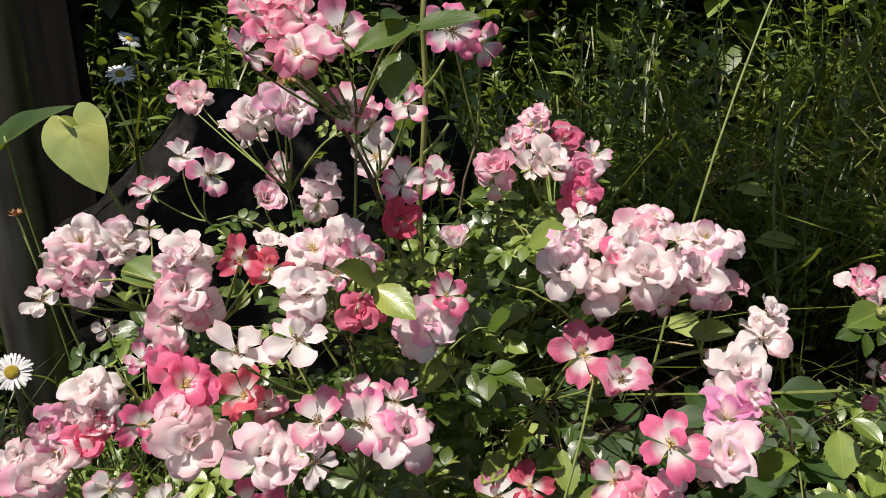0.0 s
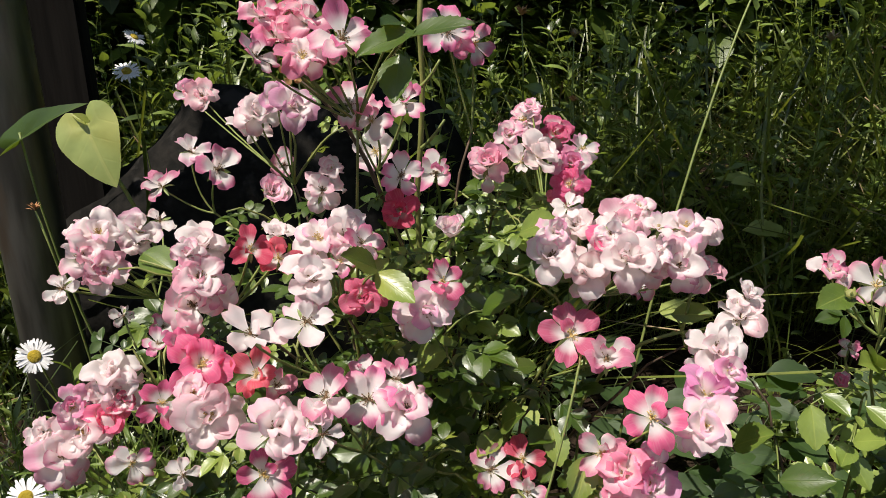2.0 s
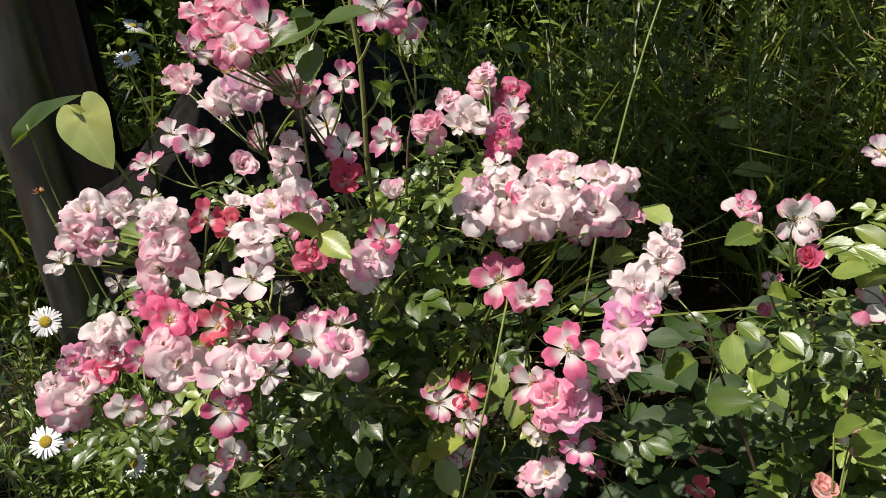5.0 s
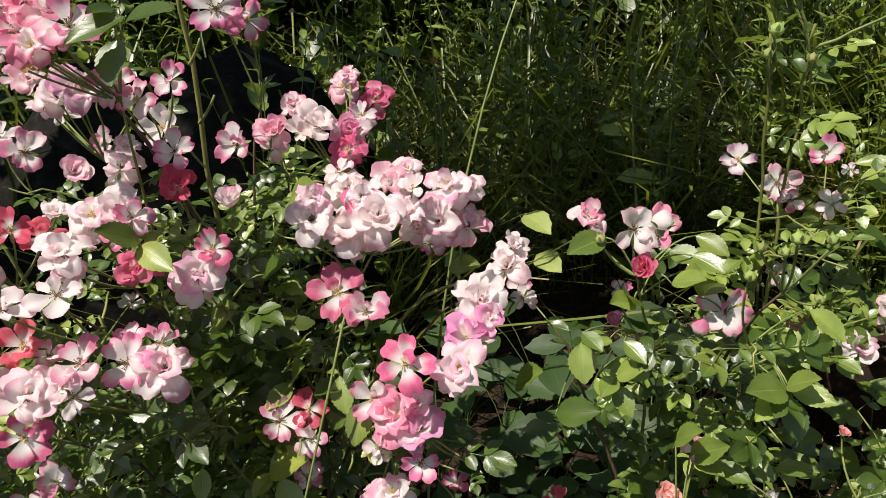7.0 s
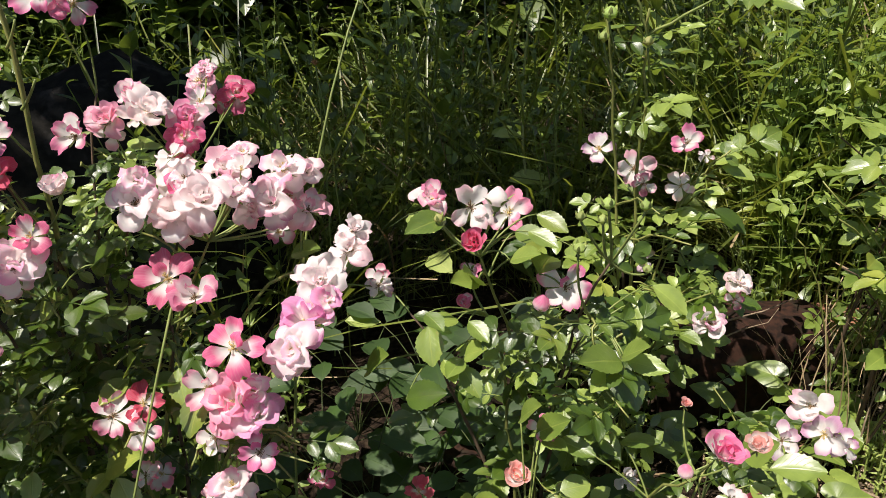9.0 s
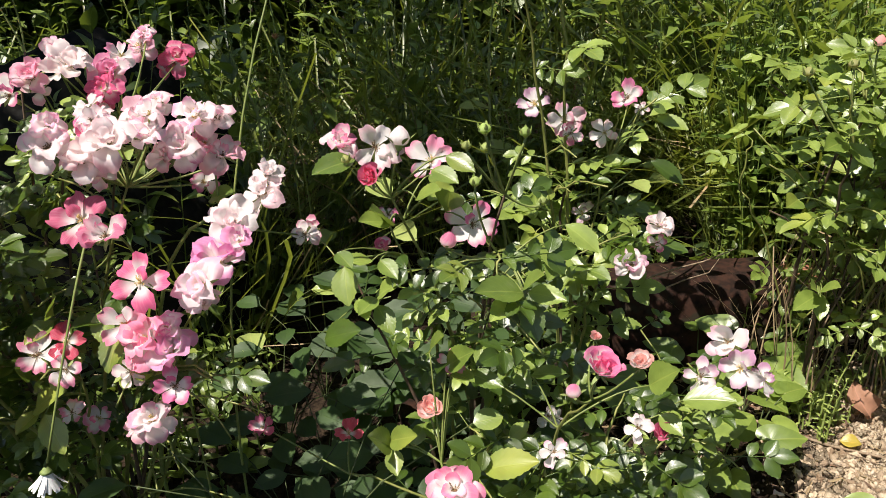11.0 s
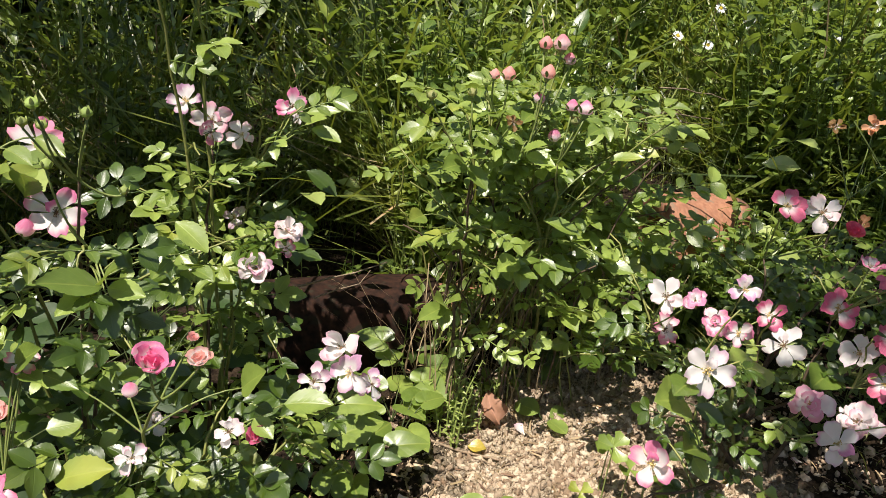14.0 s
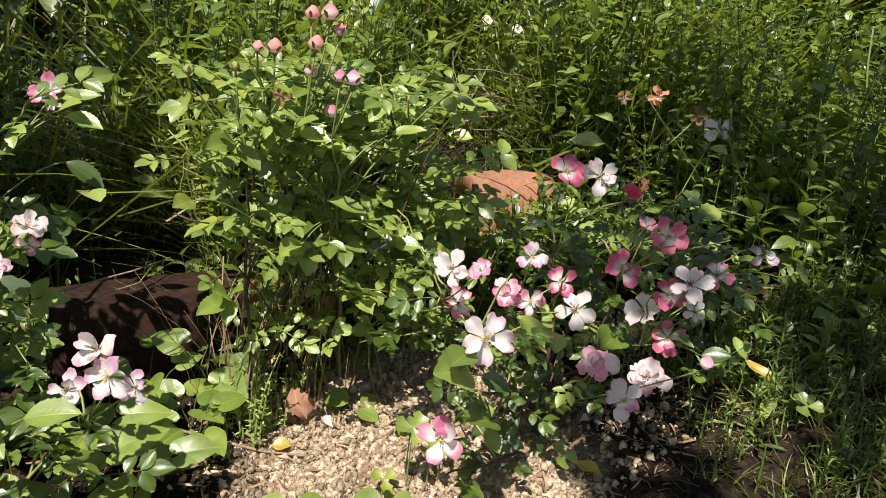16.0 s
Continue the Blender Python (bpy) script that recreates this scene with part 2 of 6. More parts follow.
# the shade over this weathered board is painted as a very dark base
SHADED_BOARD = plain_material("weathered board darkened for shade", rgb(0.008, 0.007, 0.006), rgb(0.016, 0.014, 0.012), 90.0, 0.9, 0.6, 0.002, stretch=(1, 1, 0.08), shine=0.08)
# near black because the boulder's shade is put into its base colour
SHADED_STONE = plain_material("boulder darkened for shade", rgb(0.011, 0.011, 0.010), rgb(0.024, 0.022, 0.019), 60.0, 0.95, 0.7, 0.004, spots=rgb(0.035, 0.033, 0.03), shine=0.05)
SOIL = soil_material()
GRAVEL = gravel_material()
CLOD = clod_material()
DAISY_WHITE = plain_material("daisy ray", rgb(0.80, 0.80, 0.78), rgb(0.85, 0.85, 0.84), 300.0, 0.6, 0.15, stretch=(1, 0.1, 1))
DAISY_YELLOW = plain_material("daisy eye", rgb(0.50, 0.36, 0.02), rgb(0.66, 0.48, 0.03), 1400.0, 0.7, 0.8, 0.001)
RUST_FLOWER = plain_material("faded orange head", rgb(0.45, 0.20, 0.08), rgb(0.62, 0.34, 0.16), 700.0, 0.8, 0.4)
TWIG = plain_material("dead twig", rgb(0.16, 0.11, 0.07), rgb(0.36, 0.27, 0.18), 240.0, 0.85, 0.5, stretch=(1, 1, 0.2))

# tip colour and how far it reaches down the petal
TINTS = {
    "W": ((0.92, 0.56, 0.68), 0.13), "P": ((0.88, 0.28, 0.48), 0.34), "H": ((0.86, 0.19, 0.36), 0.54),
    "R": ((0.80, 0.12, 0.20), 0.70), "L": ((0.82, 0.40, 0.62), 0.34), "M": ((0.76, 0.46, 0.64), 0.26), "E": ((0.86, 0.40, 0.40), 0.45), "K": ((0.90, 0.44, 0.60), 0.25), "O": ((0.72, 0.42, 0.20), 0.8),
    "G": ((0.46, 0.52, 0.18), 1.1), "B": ((0.30, 0.15, 0.06), 1.0),
}


# ---- mesh helpers ----
def mesh_of(name, verts, faces, mat, uvs=None, smooth=True):
    """A mesh from arrays; uvs: one pair a vertex."""
    me = bpy.data.meshes.new(name)
    verts = np.asarray(verts, dtype=np.float32)
    me.from_pydata(verts.tolist(), [], [list(map(int, f)) for f in faces]) if len(faces) < 60000 else fast_fill(me, verts, np.asarray(faces, dtype=np.int32))
    if uvs is not None:
        layer = me.uv_layers.new(name="UVMap")
        idx = np.empty(len(me.loops), dtype=np.int32)
        me.loops.foreach_get("vertex_index", idx)
        layer.data.foreach_set("uv", np.asarray(uvs, dtype=np.float32)[idx].ravel())
    if smooth:
        me.polygons.foreach_set("use_smooth", np.ones(len(me.polygons), dtype=bool))
    me.materials.append(mat)
    me.update()
    return me


def fast_fill(me, verts, faces):
    k = faces.shape[1]
    me.vertices.add(len(verts))
    me.vertices.foreach_set("co", verts.ravel())
    me.loops.add(faces.size)
    me.loops.foreach_set("vertex_index", faces.ravel())
    me.polygons.add(len(faces))
    me.polygons.foreach_set("loop_start", np.arange(0, faces.size, k, dtype=np.int32))
    me.update(calc_edges=True)


def join(pieces):
    """Several (verts, faces, uvs) into one."""
    vs, fs, us, off = [], [], [], 0
    for v, f, u in pieces:
        vs.append(np.asarray(v, dtype=float))
        fs.extend([tuple(i + off for i in q) for q in f])
        us.append(np.asarray(u, dtype=float))
        off += len(v)
    return np.concatenate(vs), fs, np.concatenate(us)


def moved(piece, m):
    v, f, u = piece
    a = np.array(m)
    return np.asarray(v) @ a[:3, :3].T + a[:3, 3], f, u


def spread(piece, mats):
    """One template at many poses, as arrays of triangles."""
    v, f, u = piece
    v = np.asarray(v, dtype=np.float32)
    f = np.array([t for q in f for t in ((q[0], q[1], q[2]),) + (((q[0], q[2], q[3]),) if len(q) == 4 else ())], dtype=np.int32)
    a = np.asarray(mats, dtype=np.float32)
    out = np.einsum("nij,vj->nvi", a[:, :3, :3], v) + a[:, None, :3, 3]
    faces = (f[None] + (np.arange(len(a), dtype=np.int32) * len(v))[:, None, None]).reshape(-1, 3)
    return out.reshape(-1, 3), faces, np.tile(np.asarray(u, dtype=np.float32), (len(a), 1))


def stack(parts):
    vs, fs, us, off = [], [], [], 0
    for v, f, u in parts:
        vs.append(v), fs.append(f + off), us.append(u)
        off += len(v)
    return np.concatenate(vs), np.concatenate(fs), np.concatenate(us)


def part(name, me, parent, m=None, label=""):
    """A mesh object under a thing or part, at the pose m in its parent's space."""
    ob = new(name, me)
    ob.parent = parent
    if m is not None:
        ob.matrix_basis = m
    return tagged(ob, label)


def tube(points, r0, r1, sides=5):
    """A round tapering stem along points."""
    pts = [Vector(p) for p in points]
    v, f, u = [], [], []
    for i, p in enumerate(pts):
        d = (pts[min(i + 1, len(pts) - 1)] - pts[max(i - 1, 0)]).normalized()
        a = d.cross(Vector((0.3, 0.9, 0.1)) if abs(d.y) < 0.9 else Vector((1, 0, 0))).normalized()
        b = d.cross(a)
        k = i / (len(pts) - 1)
        r = r0 + (r1 - r0) * k
        for j in range(sides):
            t = 2 * math.pi * j / sides
            v.append(p + (a * math.cos(t) + b * math.sin(t)) * r)
            u.append((j / sides, k))
    for i in range(len(pts) - 1):
        for j in range(sides):
            q = (j + 1) % sides
            f.append((i * sides + j, i * sides + q, (i + 1) * sides + q, (i + 1) * sides + j))
    f.append(tuple(range((len(pts) - 1) * sides, len(pts) * sides)))
    return [tuple(c) for c in v], f, u


def bow(a, b, mid, n=8, wander=0.0):
    """Points on a quadratic curve from a to b by way of mid."""
    a, b, mid = Vector(a), Vector(b), Vector(mid)
    out = []
    for i in range(n + 1):
        t = i / n
        p = a * (1 - t) ** 2 + mid * 2 * t * (1 - t) + b * t * t
        if wander and 0 < i < n:
            p = p + Vector((RNG.uniform(-1, 1), RNG.uniform(-1, 1), RNG.uniform(-1, 1))) * wander
        out.append(p)
    return out


def aim(at, along, normal, size=1.0, roll=0.0):
    """A pose whose y axis runs along, with z near normal."""
    y = Vector(along).normalized()
    x = y.cross(Vector(normal))
    if x.length < 1e-4:
        x = y.cross(Vector((1, 0, 0.1)))
    x.normalize()
    z = x.cross(y)
    m = Matrix((x, y, z)).transposed().to_4x4()
    return Matrix.Translation(at) @ m @ Matrix.Rotation(roll, 4, "Y") @ Matrix.Scale(size, 4)


def instance(x, y, z, rz, rx, s):
    c, d = math.cos(rz), math.sin(rz)
    a, b = math.cos(rx), math.sin(rx)
    return np.array([[c * s, -d * a * s, d * b * s, x], [d * s, c * a * s, -c * b * s, y], [0, b * s, a * s, z], [0, 0, 0, 1]])


def blade(outline, n=6, fold=0.18, droop=0.12, teeth=0.0, ruffle=0.0, phase=0.0, cols=2, twist=0.0):
    """A leaf of length 1 along y. outline(v): half width at v. teeth: saw edge."""
    v, f, u = [], [], []
    width = 2 * cols + 1
    for i in range(n + 1):
        t = i / n
        w = max(outline(t), 0.004)
        if teeth and i % 2 and i < n:
            w *= 1 + teeth
        for j in range(width):
            s = (j - cols) / cols
            x = s * w
            y = t
            if teeth and abs(s) > 0.9 and i % 2:
                y += 0.35 / n
            z = fold * abs(x) - droop * t * t + ruffle * math.sin(9 * t + 3 * s + phase) * abs(s)
            if twist:
                a = twist * t
                x, z = x * math.cos(a) - z * math.sin(a), x * math.sin(a) + z * math.cos(a)
            v.append((x, y, z))
            u.append((0.5 + 0.5 * s, t))
    for i in range(n):
        for j in range(width - 1):
            a = i * width + j
            f.append((a, a + 1, a + width + 1, a + width))
    return v, f, u


def ovate(wide, peak=0.42):
    """Round at the base, drawn out to a point at the tip."""
    return lambda t: wide * (math.sin(math.pi / 2 * max(0, t) / peak) ** 0.8 if t < peak else 1 - ((t - peak) / (1 - peak)) ** 2.1)


def rounded(wide, peak=0.5):
    k = math.log(0.5) / math.log(peak)
    return lambda t: wide * max(0.0, math.sin(math.pi * min(1, max(0, t)) ** k)) ** 0.6


def lance(wide):
    return lambda t: wide * (math.sin(math.pi * min(1.0, t * 0.9 + 0.1)) ** 0.8)


# ---- ground ----
def ground_height(x, y):
    """The bed climbs gently to the right; fine unevenness on top."""
    s = min(max(x, 0.1), 2.2)
    z = 0.15 * (s - 0.9)
    if y > 1.2:
        z += 0.03 * min(y - 1.2, 3.0)
    return z


def lumps(x, y):
    return (noise.noise((x * 9, y * 9, 0)) * 0.014 + noise.noise((x * 31, y * 31, 4)) * 0.012
            + abs(noise.noise((x * 70, y * 70, 9))) * 0.010 + noise.noise((x * 160, y * 160, 2)) * 0.003)


def make_ground():
    fine_x = [0.45 + i * 0.0085 for i in range(18)] + [0.603 + i * 0.0042 for i in range(150)] + [1.24 + i * 0.0085 for i in range(47)]
    xs = [-60, -20, -8, -3, -1.5, -0.8, -0.4, -0.1, 0.1, 0.25, 0.35] + fine_x + [1.66, 1.75, 1.9, 2.1, 2.4, 3, 5, 10, 25, 60]
    fine_y = [0.02 + i * 0.0085 for i in range(32)] + [0.295 + i * 0.0042 for i in range(120)] + [0.802 + i * 0.0085 for i in range(18)]
    ys = [-40, -12, -4, -1.5, -0.6, -0.25, -0.1] + fine_y + [0.97, 1.05, 1.2, 1.5, 2, 3, 5, 9, 20, 45, 90]
    v = [(x, y, ground_height(x, y) + lumps(x, y)) for y in ys for x in xs]
    k = len(xs)
    f = [(j * k + i, j * k + i + 1, (j + 1) * k + i + 1, (j + 1) * k + i) for j in range(len(ys) - 1) for i in range(k - 1)]
    u = [(p[0], p[1]) for p in v]
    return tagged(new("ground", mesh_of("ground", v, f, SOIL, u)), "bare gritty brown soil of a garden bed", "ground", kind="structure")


make_ground()


# ---- roses: petals, flowers, buds ----
def petal_piece(length, wide, cup, curl, notch, ruffle, phase, reflex=0.0, n=8, cols=4, foot=0.13, power=1.35):
    """A petal along y: narrow foot, sides that widen to a round, slightly notched rim."""
    v, f, u = [], [], []
    k = 2 * cols + 1
    for i in range(n + 1):
        t = i / n
        w = wide * (foot + (1 - foot) * math.sin(math.pi / 2 * t) ** power)
        for j in range(k):
            s = math.sin(math.pi / 2 * (j - cols) / cols)
            rim = 1 - 0.40 * (1 - math.sqrt(max(0.0, 1 - s * s))) - notch * math.exp(-(s / 0.24) ** 2)
            rim += 0.22 * ruffle * math.sin(4.2 * s + phase)
            y = length * t * (1 + (rim - 1) * t ** 1.5)
            wave = ruffle * (math.sin(3.6 * s + phase) + 0.6 * math.sin(6.5 * s - 2 * phase)) * t ** 2.5
            z = length * (cup * t * t + wave - reflex * max(0, t - 0.55) ** 2) + curl * w * s * s * (1 - 0.45 * t ** 3) - 0.03 * length * math.sin(math.pi * t)
            v.append((s * w, y, z))
            u.append((0.5 + 0.5 * s, t))
    for i in range(n):
        for j in range(k - 1):
            a = i * k + j
            f.append((a, a + 1, a + k + 1, a + k))
    return v, f, u


def petal_set(name, count, length, wide, cup, curl, notch, ruffle, reflex, foot=0.13, power=1.35):
    out = []
    for i in range(count):
        c = RNG.uniform(0.7, 1.35)
        p = petal_piece(length * RNG.uniform(0.93, 1.05), wide * RNG.uniform(0.86, 1.12), cup * c, curl * RNG.uniform(0.5, 1.5),
                        notch * RNG.uniform(0.3, 1.6), ruffle * RNG.uniform(0.6, 1.5), RNG.uniform(0, 6.3), reflex * RNG.uniform(0, 1.8), 8, 4, foot, power)
        out.append(mesh_of(name, p[0], p[1], PETAL, p[2]))
    return out


OPEN_PETALS = petal_set("open petal", 18, 0.52, 0.205, 0.16, 0.38, 0.10, 0.085, 1.1, 0.14, 1.1)
FULL_PETALS = petal_set("ruffled petal", 20, 0.49, 0.208, 0.26, 0.42, 0.07, 0.098, 1.4, 0.18, 0.95)
CUP_PETALS = petal_set("cupped petal", 8, 0.50, 0.255, 0.40, 0.60, 0.05, 0.06, 0.9, 0.22, 0.8)
LIMP_PETALS = petal_set("limp petal", 8, 0.50, 0.175, -0.10, 0.7, 0.06, 0.11, -0.5)


def stamen_mesh(seed, mat):
    r = random.Random(seed)
    ps = []
    for i in range(22):
        a, e, h = r.uniform(0, 6.3), r.uniform(0.35, 1.3), r.uniform(0.09, 0.16)
        tip = Vector((math.cos(a) * math.cos(e), math.sin(a) * math.cos(e), math.sin(e))) * h
        ps.append(tube([(0, 0, 0.01), tip * 0.6 + Vector((0, 0, 0.01)), tip], 0.005, 0.004, 3))
        ps.append(tube([tip - Vector((0.008, 0, 0)), tip + Vector((0, 0, 0.011)), tip + Vector((0.010, 0.004, 0))], 0.011, 0.006, 4))
    ps.append(tube([(0, 0, -0.02), (0, 0, 0.02), (0, 0, 0.045)], 0.045, 0.02, 7))
    v, f, u = join(ps)
    return mesh_of("flower_centre", v, f, mat, u)


def calyx_mesh(seed):
    r = random.Random(seed)
    ps = [tube([(0, 0, -0.13), (0, 0, -0.10), (0, 0, -0.06), (0, 0, -0.02), (0, 0, 0.0)], 0.022, 0.05, 7)]
    for k in range(5):
        leaf = blade(lance(0.16), 4, 0.3, r.uniform(-0.1, 0.5), cols=1)
        a = 2 * math.pi * k / 5 + r.uniform(-0.2, 0.2)
        m = Matrix.Rotation(a, 4, "Z") @ Matrix.Translation((0, 0.03, -0.03)) @ Matrix.Rotation(r.uniform(-0.4, 0.25), 4, "X") @ Matrix.Scale(0.27, 4)
        ps.append(moved(leaf, m))
    v, f, u = join(ps)
    return mesh_of("calyx", v, f, SEPAL, u)


def bud_mesh(seed, split):
    """A closed bud of spiralled petals; split: how far the sepals have let go."""
    r = random.Random(seed)
    v, f, u = [], [], []
    n, k = 9, 14
    for i in range(n + 1):
        t = i / n
        rad = 0.5 * math.sin(math.pi * (0.12 + 0.84 * t) ** 0.85) ** 0.75 * (1 - 0.18 * t)
        for j in range(k):
            a = 2 * math.pi * j / k + 1.3 * t
            q = rad * (1 + 0.10 * split * abs(math.sin(1.5 * a + 2 * t)))
            v.append((q * math.cos(a), q * math.sin(a), 0.95 * t - 0.1))
            u.append((j / k, 0.35 + 0.65 * t))
    for i in range(n):
        for j in range(k):
            q = (j + 1) % k
            f.append((i * k + j, i * k + q, (i + 1) * k + q, (i + 1) * k + j))
    f.append(tuple(range(n * k, (n + 1) * k)))
    return mesh_of("bud", v, f, PETAL, u)


def bud_sepals(seed, split):
    r = random.Random(seed)
    ps = [tube([(0, 0, -0.42), (0, 0, -0.3), (0, 0, -0.14), (0, 0, 0.02)], 0.10, 0.30, 8)]
    for k in range(5):
        leaf = blade(lance(0.16), 6, 0.35, -0.20 + 0.45 * split, cols=1)
        a = 2 * math.pi * k / 5
        lift = 1.22 - 0.4 * split * r.uniform(0.3, 1.5)
        m = Matrix.Rotation(a, 4, "Z") @ Matrix.Translation((0, 0.40, -0.03)) @ Matrix.Rotation(lift, 4, "X") @ Matrix.Scale(0.95 if split < 0.5 else 0.72, 4)
        ps.append(moved(leaf, m))
    v, f, u = join(ps)
    return mesh_of("bud_calyx", v, f, SEPAL if split > 0.5 else BUD_GREEN, u)


STAMENS = [stamen_mesh(i, STAMEN) for i in range(3)]
OLD_STAMENS = [stamen_mesh(i + 7, OLD_STAMEN) for i in range(3)]
CALYXES = [calyx_mesh(i) for i in range(3)]
BUDS = [bud_mesh(i, 1.0) for i in range(3)]
BUD_SEPALS = [bud_sepals(i, 0.8) for i in range(3)]
TIGHT_SEPALS = [bud_sepals(i + 5, 0.05) for i in range(3)]

# rings of petals: how many, how steeply raised in degrees, how long
RINGS = {
    "S": [(5, 18, 22, 1.04, "open"), (1, 52, 16, 0.66, "open")],
    "D": [(5, 8, 28, 1.05, "full"), (4, 34, 32, 0.90, "full"), (3, 60, 32, 0.66, "full")],
    "C": [(5, 34, 8, 1.1, "cup"), (4, 52, 8, 0.92, "cup"), (3, 68, 8, 0.7, "cup")],
    "F": [(5, 5, 38, 0.95, "limp"), (2, 50, 25, 0.7, "limp")],
}
PETALS = {"open": OPEN_PETALS, "full": FULL_PETALS, "cup": CUP_PETALS, "limp": LIMP_PETALS}
SINK = {"S": 0.09, "D": 0.17, "C": 0.27, "F": 0.05}
TILE_TOP = Vector((1.41, 0.80, 0.24))
OPEN_SIDE = (Vector((0.12, -0.06, 0.66)), Vector((0.36, -0.10, 0.60)), Vector((0.58, -0.16, 0.54)))
BLOOMS = [(TILE_TOP, 0.06)]


class Bush:
    """A rose bush: an Empty at its foot, its canes, stalks, flowers and leaves."""

    def __init__(self, x, y, label, leaf_size, leaf_meshes, spread=0.05):
        self.base = Vector((x, y, ground_height(x, y)))
        self.root = tagged(new("rose_bush"), label, "rose bush", "rose bushes in the bed")
        self.root.matrix_basis = Matrix.Translation(self.base)
        self.leaf_size, self.leaf_meshes, self.spread = leaf_size, leaf_meshes, spread
        self.canes, self.leaves = [], 0

    def local(self, m):
        return Matrix.Translation(-self.base) @ m

    def stem(self, name, pts, r0, r1, mat, sides=5):
        v, f, u = tube([p - self.base for p in pts], r0, r1, sides)
        return part(name, mesh_of(name, v, f, mat, u), self.root)


def tint_of(letter, r):
    (a, b, c), reach = TINTS[letter]
    k = r.uniform(0.85, 1.12)
    return (min(1, a * k), min(1, b * k * r.uniform(0.85, 1.2)), min(1, c * k), max(0.02, reach + r.uniform(-0.10, 0.12)))


def flower(bush, x, y, z, d, kind, facing, joint):
    p = Vector((x, y, z))
    side = OPEN_SIDE[0] if x < 0.25 else OPEN_SIDE[1] if x < 0.75 else OPEN_SIDE[2]
    view = (side - p).normalized()
    n = (Vector((0, 0, 1)) * (1 - facing) + view * facing + Vector((RNG.uniform(-1, 1), RNG.uniform(-1, 1), RNG.uniform(-0.5, 0.5))) * 0.26).normalized()
    shape, letter = kind[0], kind[1]
    d *= 1.05 if shape == "B" else 1.0
    spin = RNG.uniform(0, 6.3)
    turn = n.to_track_quat("Z", "Y").to_matrix().to_4x4() @ Matrix.Rotation(spin, 4, "Z")
    tint = tint_of(letter, RNG)
    if shape == "B":
        n = (n + Vector((0, 0, 0.8))).normalized()
        turn = n.to_track_quat("Z", "Y").to_matrix().to_4x4() @ Matrix.Rotation(spin, 4, "Z")
        at = p - n * d * 0.45
        b = part("bud", RNG.choice(BUDS), bush.root, bush.local(Matrix.Translation(at) @ turn @ Matrix.Diagonal((d * 0.86, d * 0.86, d * (0.66 if letter == "G" else 0.80), 1))),
                 "closed green bud" if letter == "G" else "pink bud about to open")
        b.color = tint
        part("bud_calyx", RNG.choice(TIGHT_SEPALS if letter == "G" else BUD_SEPALS), b)
        foot = at - n * d * 0.3
        BLOOMS.append((p, d))
    else:
        at = p - n * d * SINK[shape]
        words = {"W": "pale pink and white rose flower", "K": "pale pink rose flower", "M": "pale lilac rose flower", "P": "pink-edged rose flower", "H": "deep pink rose flower with a pale throat",
                 "R": "crimson rose flower with yellow stamens", "L": "lilac-pink rose flower", "E": "half-open coral-pink rose flower", "O": "withered orange rose flower", "B": "dried brown rose flower"}
        fl = part("flower", RNG.choice(CALYXES), bush.root, bush.local(Matrix.Translation(at) @ turn @ Matrix.Scale(d, 4)), words[letter])
        open_by = RNG.gauss(0, 9)
        for count, lift, loose, long, sort in RINGS[shape]:
            off = RNG.uniform(0, 6.3)
            for k in range(count):
                a = off + 2 * math.pi * k / count + RNG.uniform(-0.34, 0.34)
                e = radians(lift + open_by + RNG.gauss(0, 0.6) * loose)
                m = Matrix.Rotation(a, 4, "Z") @ Matrix.Translation((0, 0.022, 0.012)) @ Matrix.Rotation(e, 4, "X") @ Matrix.Rotation(RNG.uniform(-0.3, 0.3), 4, "Y")
                o = part("petal", RNG.choice(PETALS[sort]), fl, m @ Matrix.Scale(long * RNG.uniform(0.84, 1.08), 4))
                t = tint
                o.color = (t[0], t[1], t[2], max(0.02, t[3] + RNG.choice((-0.22, -0.10, -0.04, 0.04, 0.10, 0.20)) * (0.6 if letter in "HR" else 1)))
        part("flower_centre", RNG.choice(OLD_STAMENS if letter in "WOKP" and RNG.random() < 0.6 or shape == "F" else STAMENS), fl)
        foot = at - n * d * 0.12
        BLOOMS.append((p, d))
    mid = (foot + joint) / 2 - n * 0.012 + Vector((RNG.uniform(-1, 1), RNG.uniform(-1, 1), 0)) * 0.006
    bush.stem("flower_stalk", bow(joint, foot, mid, 5), 0.0012, 0.0010, STALK, 4)


def cane_to(bush, joint, thick=0.003, mat=None):
    a = RNG.uniform(0, 6.3)
    foot = bush.base + Vector((math.cos(a), math.sin(a), 0)) * bush.spread * RNG.uniform(0.2, 1.0)
    foot.z = ground_height(foot.x, foot.y) - 0.01
    h = joint.z - foot.z
    mid = foot.lerp(joint, 0.35) + Vector((0, 0, h * 0.38))
    pts = bow(foot, joint, mid, 10, 0.004)
    bush.stem("cane", pts, thick, 0.0010, mat or (WOODY if RNG.random() < 0.4 else CANE))
    bush.canes.append(pts)


def cluster(bush, joint, flowers):
    joint = Vector(joint)
    cane_to(bush, joint)
    for x, y, z, d, kind, facing in flowers:
        crowded = bush is bush_a and kind[0] == "D" and d > 0.03
        flower(bush, x, y, z, d * (1.06 if crowded else 1.0), kind, facing, joint)
        if crowded:
            a = RNG.uniform(0, 6.3)
            flower(bush, x + 0.42 * d * math.cos(a), y + 0.008, z + 0.38 * d * math.sin(a), d * RNG.uniform(0.60, 0.80), RNG.choice("DDS") + kind[1], facing, joint)


